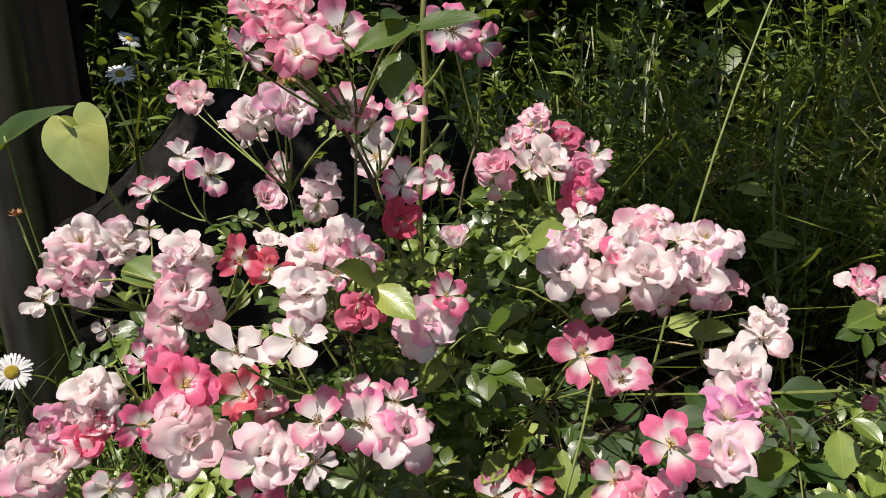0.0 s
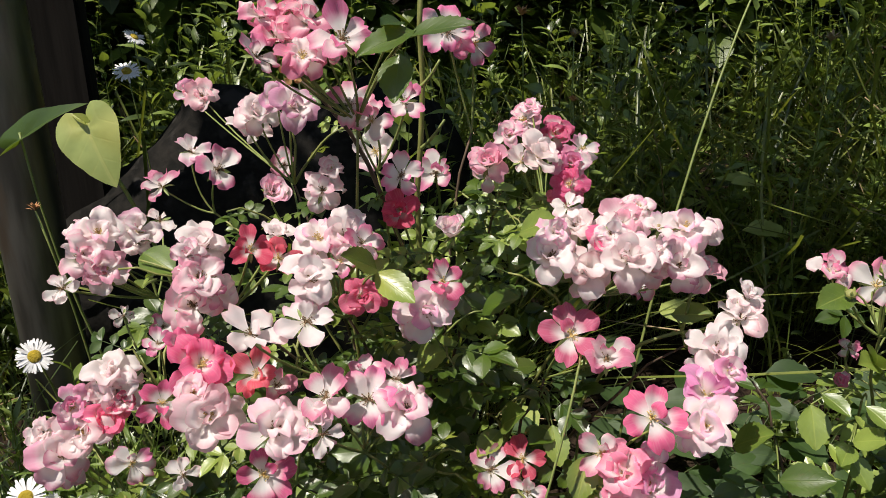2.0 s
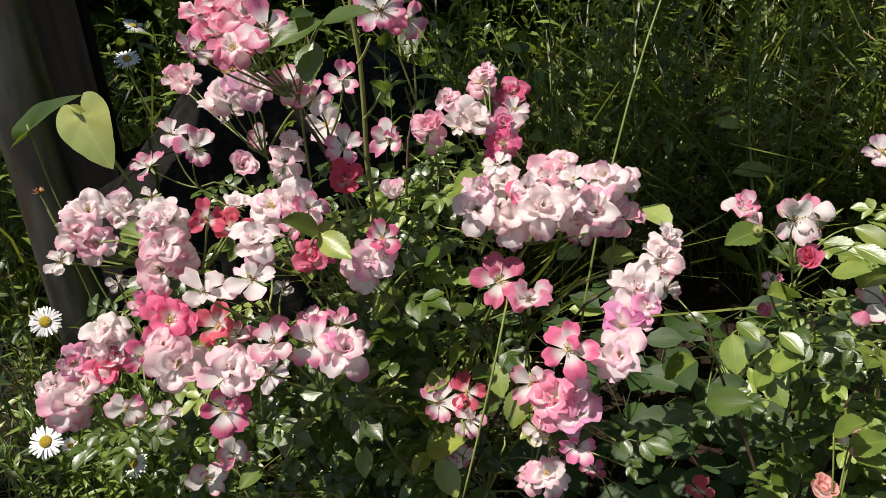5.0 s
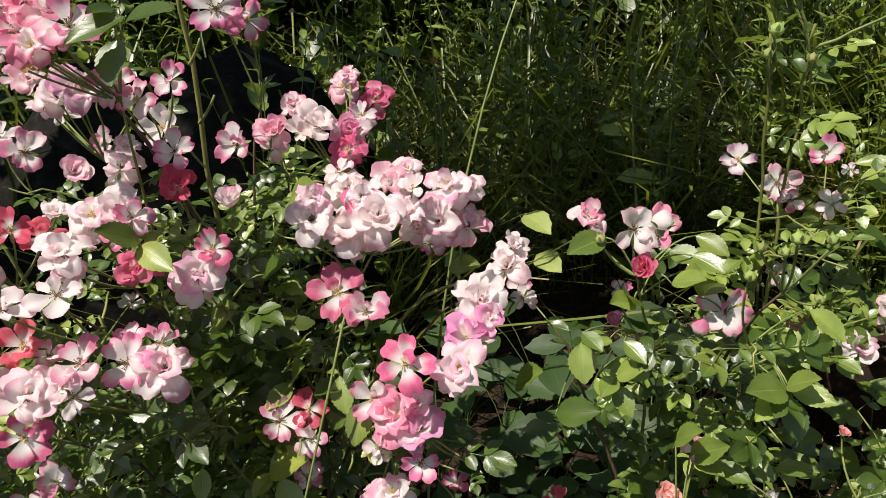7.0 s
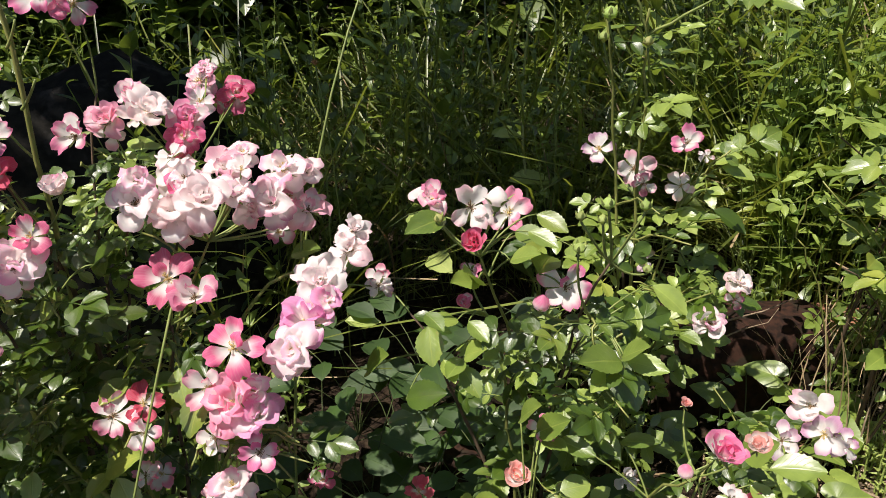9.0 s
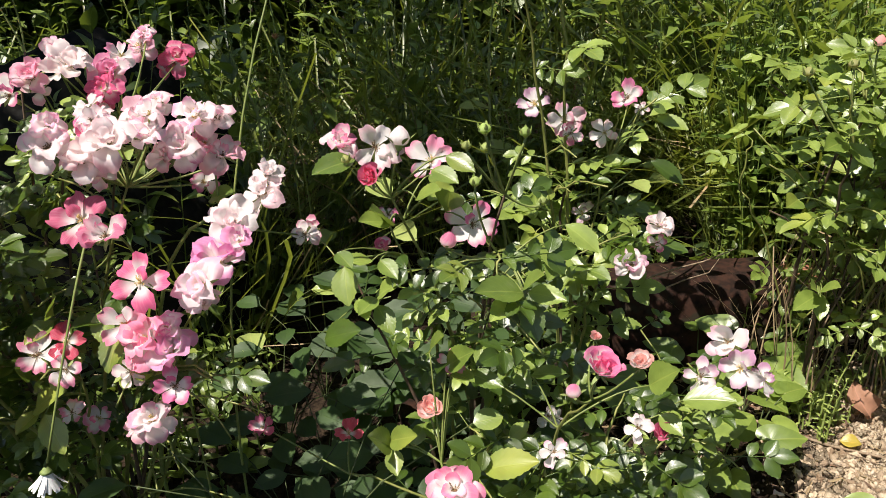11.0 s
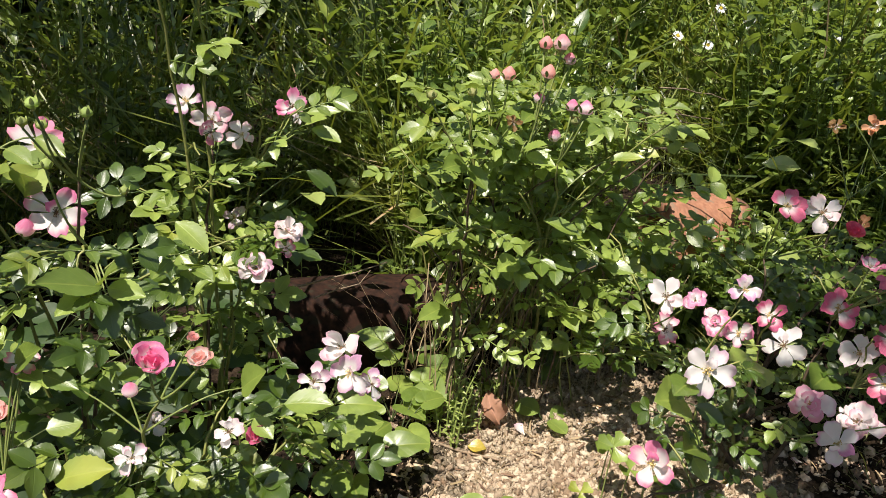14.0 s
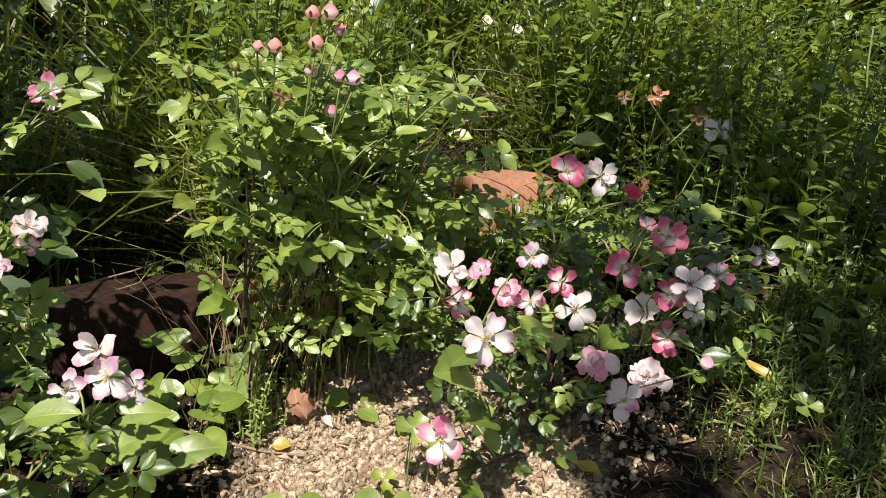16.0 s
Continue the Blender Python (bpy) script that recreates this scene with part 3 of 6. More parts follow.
# ---- rose leaves ----
def rose_leaf(seed, count, mat, wide=0.275):
    r = random.Random(seed)
    ps = [tube(bow((0, 0, 0), (0, 0.66, -0.03), (0, 0.33, 0.05), 5), 0.012, 0.008, 3)]

    def leaflet(at, angle, size):
        b = blade(ovate(wide * r.uniform(0.95, 1.2), 0.48), 14, r.uniform(0.15, 0.45), r.uniform(0.05, 0.35), 0.075, 0.02, r.uniform(0, 6), 2)
        m = Matrix.Translation(at) @ Matrix.Rotation(angle, 4, "Z") @ Matrix.Rotation(r.uniform(-0.2, 0.12), 4, "X") @ Matrix.Rotation(r.uniform(-0.3, 0.3), 4, "Y") @ Matrix.Scale(size, 4)
        ps.append(moved(b, m))

    leaflet((0, 0.65, -0.028), r.uniform(-0.15, 0.15), 0.38)
    for k in range((count - 1) // 2):
        y = 0.60 - 0.25 * k
        for s in (-1, 1):
            leaflet((0, y + r.uniform(-0.02, 0.02), 0.0), s * r.uniform(0.85, 1.15), (0.33 - 0.055 * k) * r.uniform(0.9, 1.1))
    v, f, u = join(ps)
    return mesh_of("leaf", v, f, mat, u)


DARK_LEAVES = [rose_leaf(i, 5 if i % 3 else 7, ROSE_LEAF) for i in range(9)]
YOUNG_LEAVES = [rose_leaf(i + 20, 5 if i % 2 else 7, PALE_LEAF, 0.28) for i in range(9)]
MIXED_LEAVES = DARK_LEAVES[:6] + YOUNG_LEAVES[:3]
BRIGHT_LEAVES = YOUNG_LEAVES[:6] + DARK_LEAVES[:3]


def hides_bloom(c, reach):
    """Blooms stand clear of the leaves on the open side of the bed."""
    side = OPEN_SIDE[0] if c.x < 0.25 else OPEN_SIDE[1] if c.x < 0.75 else OPEN_SIDE[2]
    for p, d in BLOOMS:
        if abs(p.x - c.x) > 0.16 or abs(p.y - c.y) > 0.25:
            continue
        w = side - p
        s = (c - p).dot(w) / w.dot(w)
        if s > -0.01 and (c - p - w * s).length < d * 0.42 + reach:
            return True
    return False


def leaf_on(bush, at, outward, size):
    d = Vector(outward)
    d.z = RNG.uniform(-0.25, 0.35)
    d.normalize()
    tip = at + d * size * 0.6
    if 0.15 < tip.x < 0.52 and tip.z > 0.42 and tip.y > 0.50:
        return False
    if tip.z < ground_height(tip.x, tip.y) + 0.01 or hides_bloom(tip, size * 0.34):
        return False
    n = Vector((RNG.uniform(-0.6, 0.3), RNG.uniform(-1.0, 0.1), 0.9))
    part("leaf", RNG.choice(bush.leaf_meshes), bush.root, bush.local(aim(at, d, n, size, RNG.uniform(-0.35, 0.35))))
    bush.leaves += 1
    return True


def dress(bush, step, lo=0.3, limit=280):
    """Leaves along each cane."""
    turn = RNG.uniform(0, 6.3)
    for pts in bush.canes:
        long = sum((pts[i + 1] - pts[i]).length for i in range(len(pts) - 1))
        for k in range(int(long * (1 - lo) / step)):
            turn += 2.4
            t = lo + (1 - lo) * (k + RNG.random()) * step / (long * (1 - lo))
            i = min(len(pts) - 2, int(t * (len(pts) - 1)))
            at = pts[i].lerp(pts[i + 1], t * (len(pts) - 1) - i)
            if bush.leaves < limit:
                leaf_on(bush, at, (math.cos(turn), math.sin(turn) - 0.35, 0), bush.leaf_size * RNG.uniform(0.7, 1.2))


def shoot(bush, tip, leaves, thick=0.0016, lean=0.5, limit=420):
    """A leafy side shoot that ends at tip."""
    tip = Vector(tip)
    src = min((p for c in bush.canes for p in c[2:]), key=lambda p: (p - tip).length + abs(p.z - tip.z + 0.07) * lean)
    pts = bow(src, tip, src.lerp(tip, 0.5) + Vector((0, 0, 0.02)), 6, 0.002)
    bush.stem("side_shoot", pts, thick, 0.0009, CANE, 4)
    a = RNG.uniform(0, 6.3)
    for k in range(leaves):
        t = 0.25 + 0.75 * (k + 1) / leaves
        i = min(5, int(t * 6))
        at = pts[i].lerp(pts[i + 1], t * 6 - i)
        a += 2.4
        if bush.leaves < limit:
            leaf_on(bush, at, (math.cos(a), math.sin(a) - 0.3, 0), bush.leaf_size * RNG.uniform(0.5, 1.2))


def fill(bush, lo, hi, shoots, leaves, limit=420):
    """Side shoots whose tips lie in a block of the bush's volume."""
    for k in range(shoots):
        shoot(bush, [RNG.uniform(a, b) for a, b in zip(lo, hi)], leaves, limit=limit)


bush_a = Bush(-0.02, 0.66, "tall rose bush crowded with pale pink and white flowers", 0.056, DARK_LEAVES[:6] + YOUNG_LEAVES[:3], 0.08)
bush_b = Bush(0.42, 0.60, "rose bush with few pink flowers and green buds", 0.068, MIXED_LEAVES, 0.05)
bush_t = Bush(0.58, 0.74, "thin upright rose with a long bare cane", 0.075, BRIGHT_LEAVES, 0.03)
bush_l = Bush(0.50, 0.50, "low sprawling rose with lilac and crimson flowers", 0.068, MIXED_LEAVES, 0.05)
bush_c = Bush(0.96, 0.75, "twiggy rose bush carrying clusters of pink buds", 0.074, YOUNG_LEAVES, 0.15)
bush_d = Bush(1.16, 0.46, "spreading rose bush with single pink and white flowers", 0.052, MIXED_LEAVES, 0.07)
cluster(bush_a, (-0.06, 0.56, 0.55), [
    (-0.061, 0.495, 0.618, 0.043, "SP", 0.7),
    (-0.105, 0.518, 0.619, 0.045, "DP", 0.5),
    (-0.115, 0.491, 0.607, 0.031, "SP", 0.6),
    (-0.084, 0.486, 0.609, 0.033, "DP", 0.6),
    (-0.096, 0.500, 0.593, 0.019, "FO", 0.9),
    (-0.087, 0.530, 0.629, 0.039, "DP", 0.3),
])
cluster(bush_a, (0.03, 0.66, 0.52), [
    (0.007, 0.632, 0.611, 0.051, "SP", 0.8),
    (0.031, 0.643, 0.599, 0.039, "SP", 0.9),
])
cluster(bush_a, (-0.14, 0.70, 0.46), [
    (-0.267, 0.844, 0.524, 0.045, "DK", 0.5),
    (-0.166, 0.679, 0.535, 0.042, "DW", 0.5),
    (-0.121, 0.636, 0.551, 0.043, "DL", 0.6),
    (-0.178, 0.716, 0.509, 0.037, "FW", 0.8),
])
cluster(bush_a, (-0.05, 0.60, 0.50), [
    (-0.065, 0.559, 0.564, 0.035, "SP", 0.5),
    (-0.050, 0.566, 0.550, 0.036, "SP", 0.6),
    (-0.025, 0.578, 0.563, 0.034, "SP", 0.6),
    (-0.053, 0.623, 0.512, 0.042, "SW", 0.7),
    (-0.028, 0.567, 0.506, 0.035, "SP", 0.8),
])
cluster(bush_a, (0.05, 0.64, 0.45), [
    (-0.002, 0.674, 0.480, 0.046, "SP", 0.7),
    (0.043, 0.624, 0.504, 0.041, "DK", 0.7),
])
cluster(bush_a, (-0.22, 0.70, 0.43), [
    (-0.203, 0.671, 0.483, 0.046, "SP", 0.7),
    (-0.235, 0.698, 0.494, 0.037, "SW", 0.4),
    (-0.267, 0.693, 0.462, 0.039, "SP", 0.3),
])
cluster(bush_a, (-0.13, 0.66, 0.42), [
    (-0.147, 0.646, 0.471, 0.035, "CW", 0.7),
    (-0.162, 0.758, 0.465, 0.037, "SP", 0.6),
    (-0.101, 0.637, 0.476, 0.042, "DW", 0.6),
])
cluster(bush_a, (-0.01, 0.58, 0.42), [
    (-0.029, 0.560, 0.480, 0.031, "DR", 0.8),
    (0.012, 0.567, 0.463, 0.034, "CW", 0.2),
])
cluster(bush_a, (0.10, 0.66, 0.44), [
    (0.091, 0.814, 0.504, 0.041, "DK", 0.5),
    (0.130, 0.825, 0.485, 0.042, "DH", 0.6),
    (0.061, 0.646, 0.523, 0.030, "DK", 0.5),
    (0.087, 0.609, 0.516, 0.044, "DW", 0.6),
    (0.115, 0.624, 0.503, 0.037, "DK", 0.6),
    (0.111, 0.604, 0.490, 0.035, "DH", 0.7),
])
cluster(bush_a, (-0.26, 0.63, 0.37), [
    (-0.275, 0.570, 0.459, 0.044, "DW", 0.5),
    (-0.281, 0.550, 0.445, 0.043, "DK", 0.6),
    (-0.266, 0.550, 0.431, 0.037, "DK", 0.7),
    (-0.298, 0.540, 0.419, 0.034, "FW", 0.8),
    (-0.258, 0.608, 0.447, 0.041, "DW", 0.5),
    (-0.280, 0.711, 0.419, 0.039, "FW", 0.5),
])
cluster(bush_a, (-0.16, 0.52, 0.41), [
    (-0.166, 0.497, 0.474, 0.039, "DW", 0.5),
    (-0.158, 0.455, 0.468, 0.038, "DK", 0.6),
    (-0.165, 0.459, 0.444, 0.041, "DK", 0.7),
    (-0.127, 0.477, 0.478, 0.032, "SR", 0.7),
    (-0.110, 0.485, 0.469, 0.032, "SR", 0.7),
    (-0.123, 0.539, 0.469, 0.030, "DW", 0.5),
])
cluster(bush_a, (-0.07, 0.53, 0.40), [
    (-0.090, 0.528, 0.471, 0.043, "DW", 0.5),
    (-0.070, 0.531, 0.471, 0.039, "DW", 0.6),
    (-0.055, 0.522, 0.466, 0.031, "SP", 0.7),
    (-0.082, 0.451, 0.470, 0.038, "DW", 0.6),
    (-0.055, 0.504, 0.429, 0.032, "DH", 0.8),
    (-0.072, 0.520, 0.452, 0.029, "SP", 0.7),
])
cluster(bush_a, (-0.08, 0.47, 0.38), [
    (-0.083, 0.431, 0.446, 0.040, "SW", 0.6),
    (-0.116, 0.419, 0.444, 0.041, "SW", 0.6),
    (-0.146, 0.699, 0.302, 0.029, "FW", 0.8),
    (-0.121, 0.439, 0.401, 0.035, "SR", 0.8),
])
cluster(bush_a, (0.00, 0.54, 0.37), [
    (-0.005, 0.500, 0.421, 0.046, "DW", 0.8),
    (0.006, 0.512, 0.440, 0.036, "SH", 0.5),
])
cluster(bush_a, (-0.22, 0.52, 0.33), [
    (-0.271, 0.580, 0.376, 0.026, "FW", 0.8),
    (-0.234, 0.571, 0.371, 0.027, "SP", 0.5),
    (-0.211, 0.500, 0.392, 0.023, "SP", 0.6),
    (-0.250, 0.500, 0.369, 0.039, "DW", 0.6),
    (-0.244, 0.490, 0.355, 0.040, "DW", 0.8),
    (-0.248, 0.480, 0.339, 0.035, "DH", 0.8),
])
cluster(bush_a, (-0.24, 0.48, 0.26), [
    (-0.266, 0.470, 0.334, 0.045, "DK", 0.7),
    (-0.275, 0.460, 0.319, 0.044, "DK", 0.8),
    (-0.226, 0.460, 0.312, 0.032, "SP", 0.9),
    (-0.181, 0.440, 0.317, 0.029, "FW", 0.9),
    (-0.296, 0.470, 0.332, 0.029, "DW", 0.6),
])
cluster(bush_a, (-0.14, 0.46, 0.34), [
    (-0.155, 0.431, 0.414, 0.043, "DH", 0.6),
    (-0.196, 0.458, 0.366, 0.034, "SH", 0.8),
    (-0.144, 0.406, 0.389, 0.046, "DW", 0.8),
    (-0.111, 0.450, 0.386, 0.028, "SP", 0.6),
])
cluster(bush_a, (-0.10, 0.44, 0.31), [
    (-0.097, 0.390, 0.392, 0.046, "DW", 0.8),
    (-0.107, 0.386, 0.359, 0.037, "SH", 0.9),
])
cluster(bush_a, (-0.05, 0.45, 0.33), [
    (-0.070, 0.413, 0.401, 0.039, "SP", 0.5),
    (-0.069, 0.391, 0.386, 0.032, "FW", 0.9),
    (-0.044, 0.426, 0.390, 0.043, "SP", 0.7),
    (-0.017, 0.426, 0.385, 0.044, "DK", 0.7),
    (-0.048, 0.450, 0.397, 0.029, "SP", 0.4),
    (-0.027, 0.450, 0.393, 0.030, "SP", 0.4),
])
cluster(bush_a, (-0.14, 0.47, 0.20), [
    (-0.170, 0.460, 0.232, 0.038, "SP", 0.8),
    (-0.146, 0.470, 0.252, 0.032, "SP", 0.8),
])
cluster(bush_a, (0.13, 0.55, 0.41), [
    (0.086, 0.513, 0.462, 0.041, "DW", 0.7),
    (0.112, 0.565, 0.466, 0.040, "DW", 0.5),
    (0.149, 0.566, 0.472, 0.042, "DK", 0.3),
    (0.127, 0.515, 0.472, 0.031, "DH", 0.6),
    (0.114, 0.510, 0.452, 0.047, "DW", 0.8),
    (0.140, 0.499, 0.466, 0.046, "DW", 0.7),
    (0.162, 0.520, 0.463, 0.040, "DW", 0.5),
    (0.197, 0.555, 0.472, 0.045, "DW", 0.5),
    (0.186, 0.528, 0.449, 0.044, "DK", 0.7),
    (0.214, 0.557, 0.433, 0.042, "DK", 0.6),
    (0.181, 0.615, 0.390, 0.033, "SP", 0.9),
])
cluster(bush_a, (0.21, 0.56, 0.36), [
    (0.244, 0.542, 0.399, 0.041, "DW", 0.5),
    (0.221, 0.514, 0.384, 0.045, "DW", 0.7),
    (0.271, 0.616, 0.325, 0.033, "FW", 0.8),
])
cluster(bush_a, (0.19, 0.51, 0.32), [
    (0.210, 0.492, 0.360, 0.050, "DL", 0.6),
    (0.197, 0.456, 0.350, 0.048, "DW", 0.8),
    (0.154, 0.450, 0.361, 0.044, "SH", 0.8),
])
cluster(bush_a, (0.09, 0.54, 0.34), [
    (0.103, 0.502, 0.400, 0.047, "SH", 0.8),
    (0.126, 0.481, 0.392, 0.044, "SP", 0.8),
])
cluster(bush_a, (0.14, 0.50, 0.25), [
    (0.143, 0.465, 0.304, 0.048, "DP", 0.8),
    (0.162, 0.460, 0.295, 0.044, "DL", 0.7),
    (0.130, 0.453, 0.280, 0.030, "FW", 0.9),
    (0.162, 0.453, 0.262, 0.034, "SP", 0.9),
    (0.137, 0.452, 0.234, 0.042, "DK", 0.9),
])
cluster(bush_a, (0.06, 0.52, 0.24), [
    (0.044, 0.487, 0.288, 0.040, "SP", 0.8),
    (0.069, 0.491, 0.295, 0.034, "SR", 0.9),
    (0.071, 0.471, 0.279, 0.030, "SP", 0.9),
    (0.062, 0.481, 0.231, 0.026, "FP", 0.8),
])
cluster(bush_a, (0.02, 0.64, 0.08), [
    (0.051, 0.553, 0.177, 0.032, "SP", 0.7),
])
cluster(bush_b, (0.36, 0.54, 0.38), [
    (0.321, 0.556, 0.433, 0.036, "DP", 0.5),
    (0.350, 0.522, 0.433, 0.043, "SW", 0.7),
    (0.343, 0.473, 0.422, 0.030, "CH", 0.8),
    (0.372, 0.519, 0.445, 0.020, "BW", 0.0),
    (0.405, 0.632, 0.386, 0.048, "SP", 0.7),
    (0.347, 0.530, 0.445, 0.011, "BG", 0.0),
    (0.323, 0.530, 0.425, 0.010, "BG", 0.0),
])
cluster(bush_b, (0.30, 0.62, 0.29), [
    (0.273, 0.647, 0.319, 0.037, "FP", 0.8),
])
cluster(bush_b, (0.37, 0.56, 0.31), [
    (0.347, 0.560, 0.328, 0.020, "CP", 0.6),
    (0.356, 0.572, 0.353, 0.026, "FP", 0.6),
])
cluster(bush_b, (0.45, 0.50, 0.33), [
    (0.428, 0.505, 0.361, 0.044, "SP", 0.8),
    (0.406, 0.500, 0.353, 0.017, "BP", 0.3),
    (0.428, 0.470, 0.413, 0.011, "BG", 0.1),
])
cluster(bush_b, (0.45, 0.46, 0.40), [
    (0.428, 0.412, 0.470, 0.011, "BG", 0.0),
    (0.431, 0.430, 0.451, 0.009, "BG", 0.2),
    (0.418, 0.440, 0.451, 0.009, "BG", 0.1),
    (0.460, 0.423, 0.462, 0.010, "BG", 0.0),
    (0.481, 0.460, 0.394, 0.009, "BG", 0.2),
])
cluster(bush_t, (0.57, 0.72, 0.36), [
    (0.547, 0.786, 0.402, 0.045, "SM", 0.6),
    (0.571, 0.732, 0.391, 0.047, "SK", 0.8),
    (0.566, 0.690, 0.386, 0.031, "FP", 0.9),
])
cluster(bush_t, (0.62, 0.72, 0.34), [
    (0.680, 0.836, 0.388, 0.045, "SP", 0.6),
    (0.595, 0.659, 0.391, 0.031, "SW", 0.8),
    (0.680, 0.780, 0.385, 0.021, "FW", 0.6),
])
cluster(bush_t, (0.60, 0.66, 0.24), [
    (0.598, 0.754, 0.266, 0.031, "SM", 0.7),
    (0.634, 0.591, 0.309, 0.034, "DW", 0.3),
    (0.631, 0.590, 0.287, 0.025, "FP", 0.9),
    (0.598, 0.570, 0.275, 0.038, "DW", 0.7),
])
cluster(bush_l, (0.50, 0.38, 0.25), [
    (0.494, 0.337, 0.307, 0.035, "CP", 0.5),
    (0.526, 0.349, 0.300, 0.021, "CE", 0.3),
    (0.479, 0.360, 0.276, 0.013, "BP", 0.3),
    (0.530, 0.470, 0.254, 0.015, "CE", 0.5),
])
cluster(bush_l, (0.38, 0.44, 0.16), [
    (0.375, 0.454, 0.211, 0.027, "CE", 0.6),
    (0.398, 0.460, 0.251, 0.024, "SP", 0.6),
    (0.383, 0.343, 0.212, 0.048, "DP", 0.5),
])
cluster(bush_l, (0.29, 0.53, 0.09), [
    (0.294, 0.536, 0.137, 0.031, "SR", 0.8),
    (0.197, 0.601, 0.112, 0.031, "SH", 0.8),
])
cluster(bush_l, (0.53, 0.45, 0.13), [
    (0.495, 0.511, 0.146, 0.034, "FW", 0.8),
    (0.554, 0.420, 0.187, 0.032, "FW", 0.8),
    (0.579, 0.424, 0.177, 0.029, "CH", 0.8),
    (0.476, 0.413, 0.178, 0.028, "FW", 0.8),
])
cluster(bush_l, (0.66, 0.52, 0.13), [
    (0.670, 0.499, 0.215, 0.044, "SW", 0.7),
    (0.644, 0.495, 0.181, 0.040, "FM", 0.8),
    (0.674, 0.478, 0.197, 0.042, "SM", 0.9),
    (0.698, 0.477, 0.182, 0.033, "FM", 0.9),
])
cluster(bush_d, (1.02, 0.47, 0.22), [
    (1.004, 0.438, 0.273, 0.041, "SW", 0.6),
    (1.027, 0.421, 0.276, 0.029, "DK", 0.7),
    (1.037, 0.467, 0.217, 0.041, "FP", 0.9),
])
cluster(bush_d, (1.10, 0.46, 0.20), [
    (1.080, 0.440, 0.236, 0.037, "DP", 0.8),
    (1.114, 0.435, 0.220, 0.036, "SP", 0.9),
    (1.112, 0.440, 0.273, 0.037, "SM", 0.7),
    (1.167, 0.448, 0.233, 0.038, "SH", 0.7),
    (1.168, 0.419, 0.209, 0.046, "SW", 0.8),
])
cluster(bush_d, (0.96, 0.36, 0.18), [
    (0.966, 0.319, 0.255, 0.049, "SM", 0.9),
])
cluster(bush_d, (0.96, 0.36, 0.08), [
    (0.938, 0.333, 0.149, 0.051, "SP", 0.9),
])
cluster(bush_d, (1.17, 0.48, 0.29), [
    (1.154, 0.451, 0.366, 0.042, "SH", 0.7),
    (1.197, 0.441, 0.361, 0.046, "SW", 0.8),
    (1.239, 0.430, 0.340, 0.027, "CR", 0.3),
])
cluster(bush_d, (1.22, 0.41, 0.24), [
    (1.240, 0.398, 0.310, 0.033, "SP", 0.4),
    (1.220, 0.350, 0.315, 0.042, "SH", 0.7),
    (1.215, 0.402, 0.260, 0.044, "SH", 0.8),
])
cluster(bush_d, (1.22, 0.36, 0.18), [
    (1.225, 0.314, 0.274, 0.044, "SW", 0.8),
    (1.219, 0.364, 0.222, 0.047, "SW", 0.8),
    (1.229, 0.343, 0.249, 0.040, "SH", 0.8),
    (1.237, 0.338, 0.196, 0.041, "SH", 0.9),
    (1.251, 0.320, 0.234, 0.027, "FW", 0.9),
    (1.303, 0.340, 0.264, 0.035, "SP", 0.8),
])
cluster(bush_d, (1.12, 0.36, 0.13), [
    (1.117, 0.326, 0.196, 0.045, "DK", 0.8),
    (1.219, 0.342, 0.152, 0.049, "DK", 0.8),
    (1.144, 0.304, 0.158, 0.042, "SL", 0.9),
    (1.250, 0.290, 0.190, 0.017, "BP", 0.3),
])
cluster(bush_d, (1.42, 0.44, 0.20), [
    (1.468, 0.394, 0.250, 0.045, "FM", 0.8),
])
cluster(bush_d, (1.45, 0.53, 0.30), [
    (1.470, 0.504, 0.395, 0.047, "FM", 0.7),
])
cluster(bush_d, (1.50, 0.66, 0.30), [
    (1.526, 0.672, 0.410, 0.040, "FO", 0.7),
    (1.470, 0.690, 0.405, 0.032, "FB", 0.7),
    (1.590, 0.640, 0.385, 0.034, "FB", 0.5),
    (1.300, 0.470, 0.330, 0.030, "FB", 0.6),
])
cluster(bush_c, (0.87, 0.61, 0.42), [
    (0.852, 0.598, 0.476, 0.013, "BE", 0.0),
    (0.872, 0.605, 0.477, 0.018, "BE", 0.0),
    (0.844, 0.600, 0.467, 0.011, "BG", 0.0),
])
cluster(bush_c, (0.90, 0.59, 0.40), [
    (0.907, 0.580, 0.484, 0.018, "BE", 0.0),
    (0.909, 0.597, 0.453, 0.016, "BP", 0.2),
    (0.932, 0.593, 0.412, 0.017, "BP", 0.1),
    (0.910, 0.600, 0.512, 0.017, "BE", 0.0),
    (0.929, 0.600, 0.514, 0.021, "BE", 0.0),
    (0.942, 0.600, 0.496, 0.016, "BE", 0.1),
])
cluster(bush_c, (0.91, 0.54, 0.39), [
    (0.912, 0.531, 0.457, 0.015, "BP", 0.0),
    (0.919, 0.516, 0.458, 0.018, "BP", 0.0),
    (0.917, 0.530, 0.442, 0.013, "BG", 0.1),
])
cluster(bush_c, (0.84, 0.60, 0.36), [
    (0.782, 0.600, 0.452, 0.013, "BG", 0.0),
    (0.828, 0.600, 0.456, 0.012, "BG", 0.0),
    (0.862, 0.560, 0.430, 0.024, "FB", 0.6),
])


LONE = {}


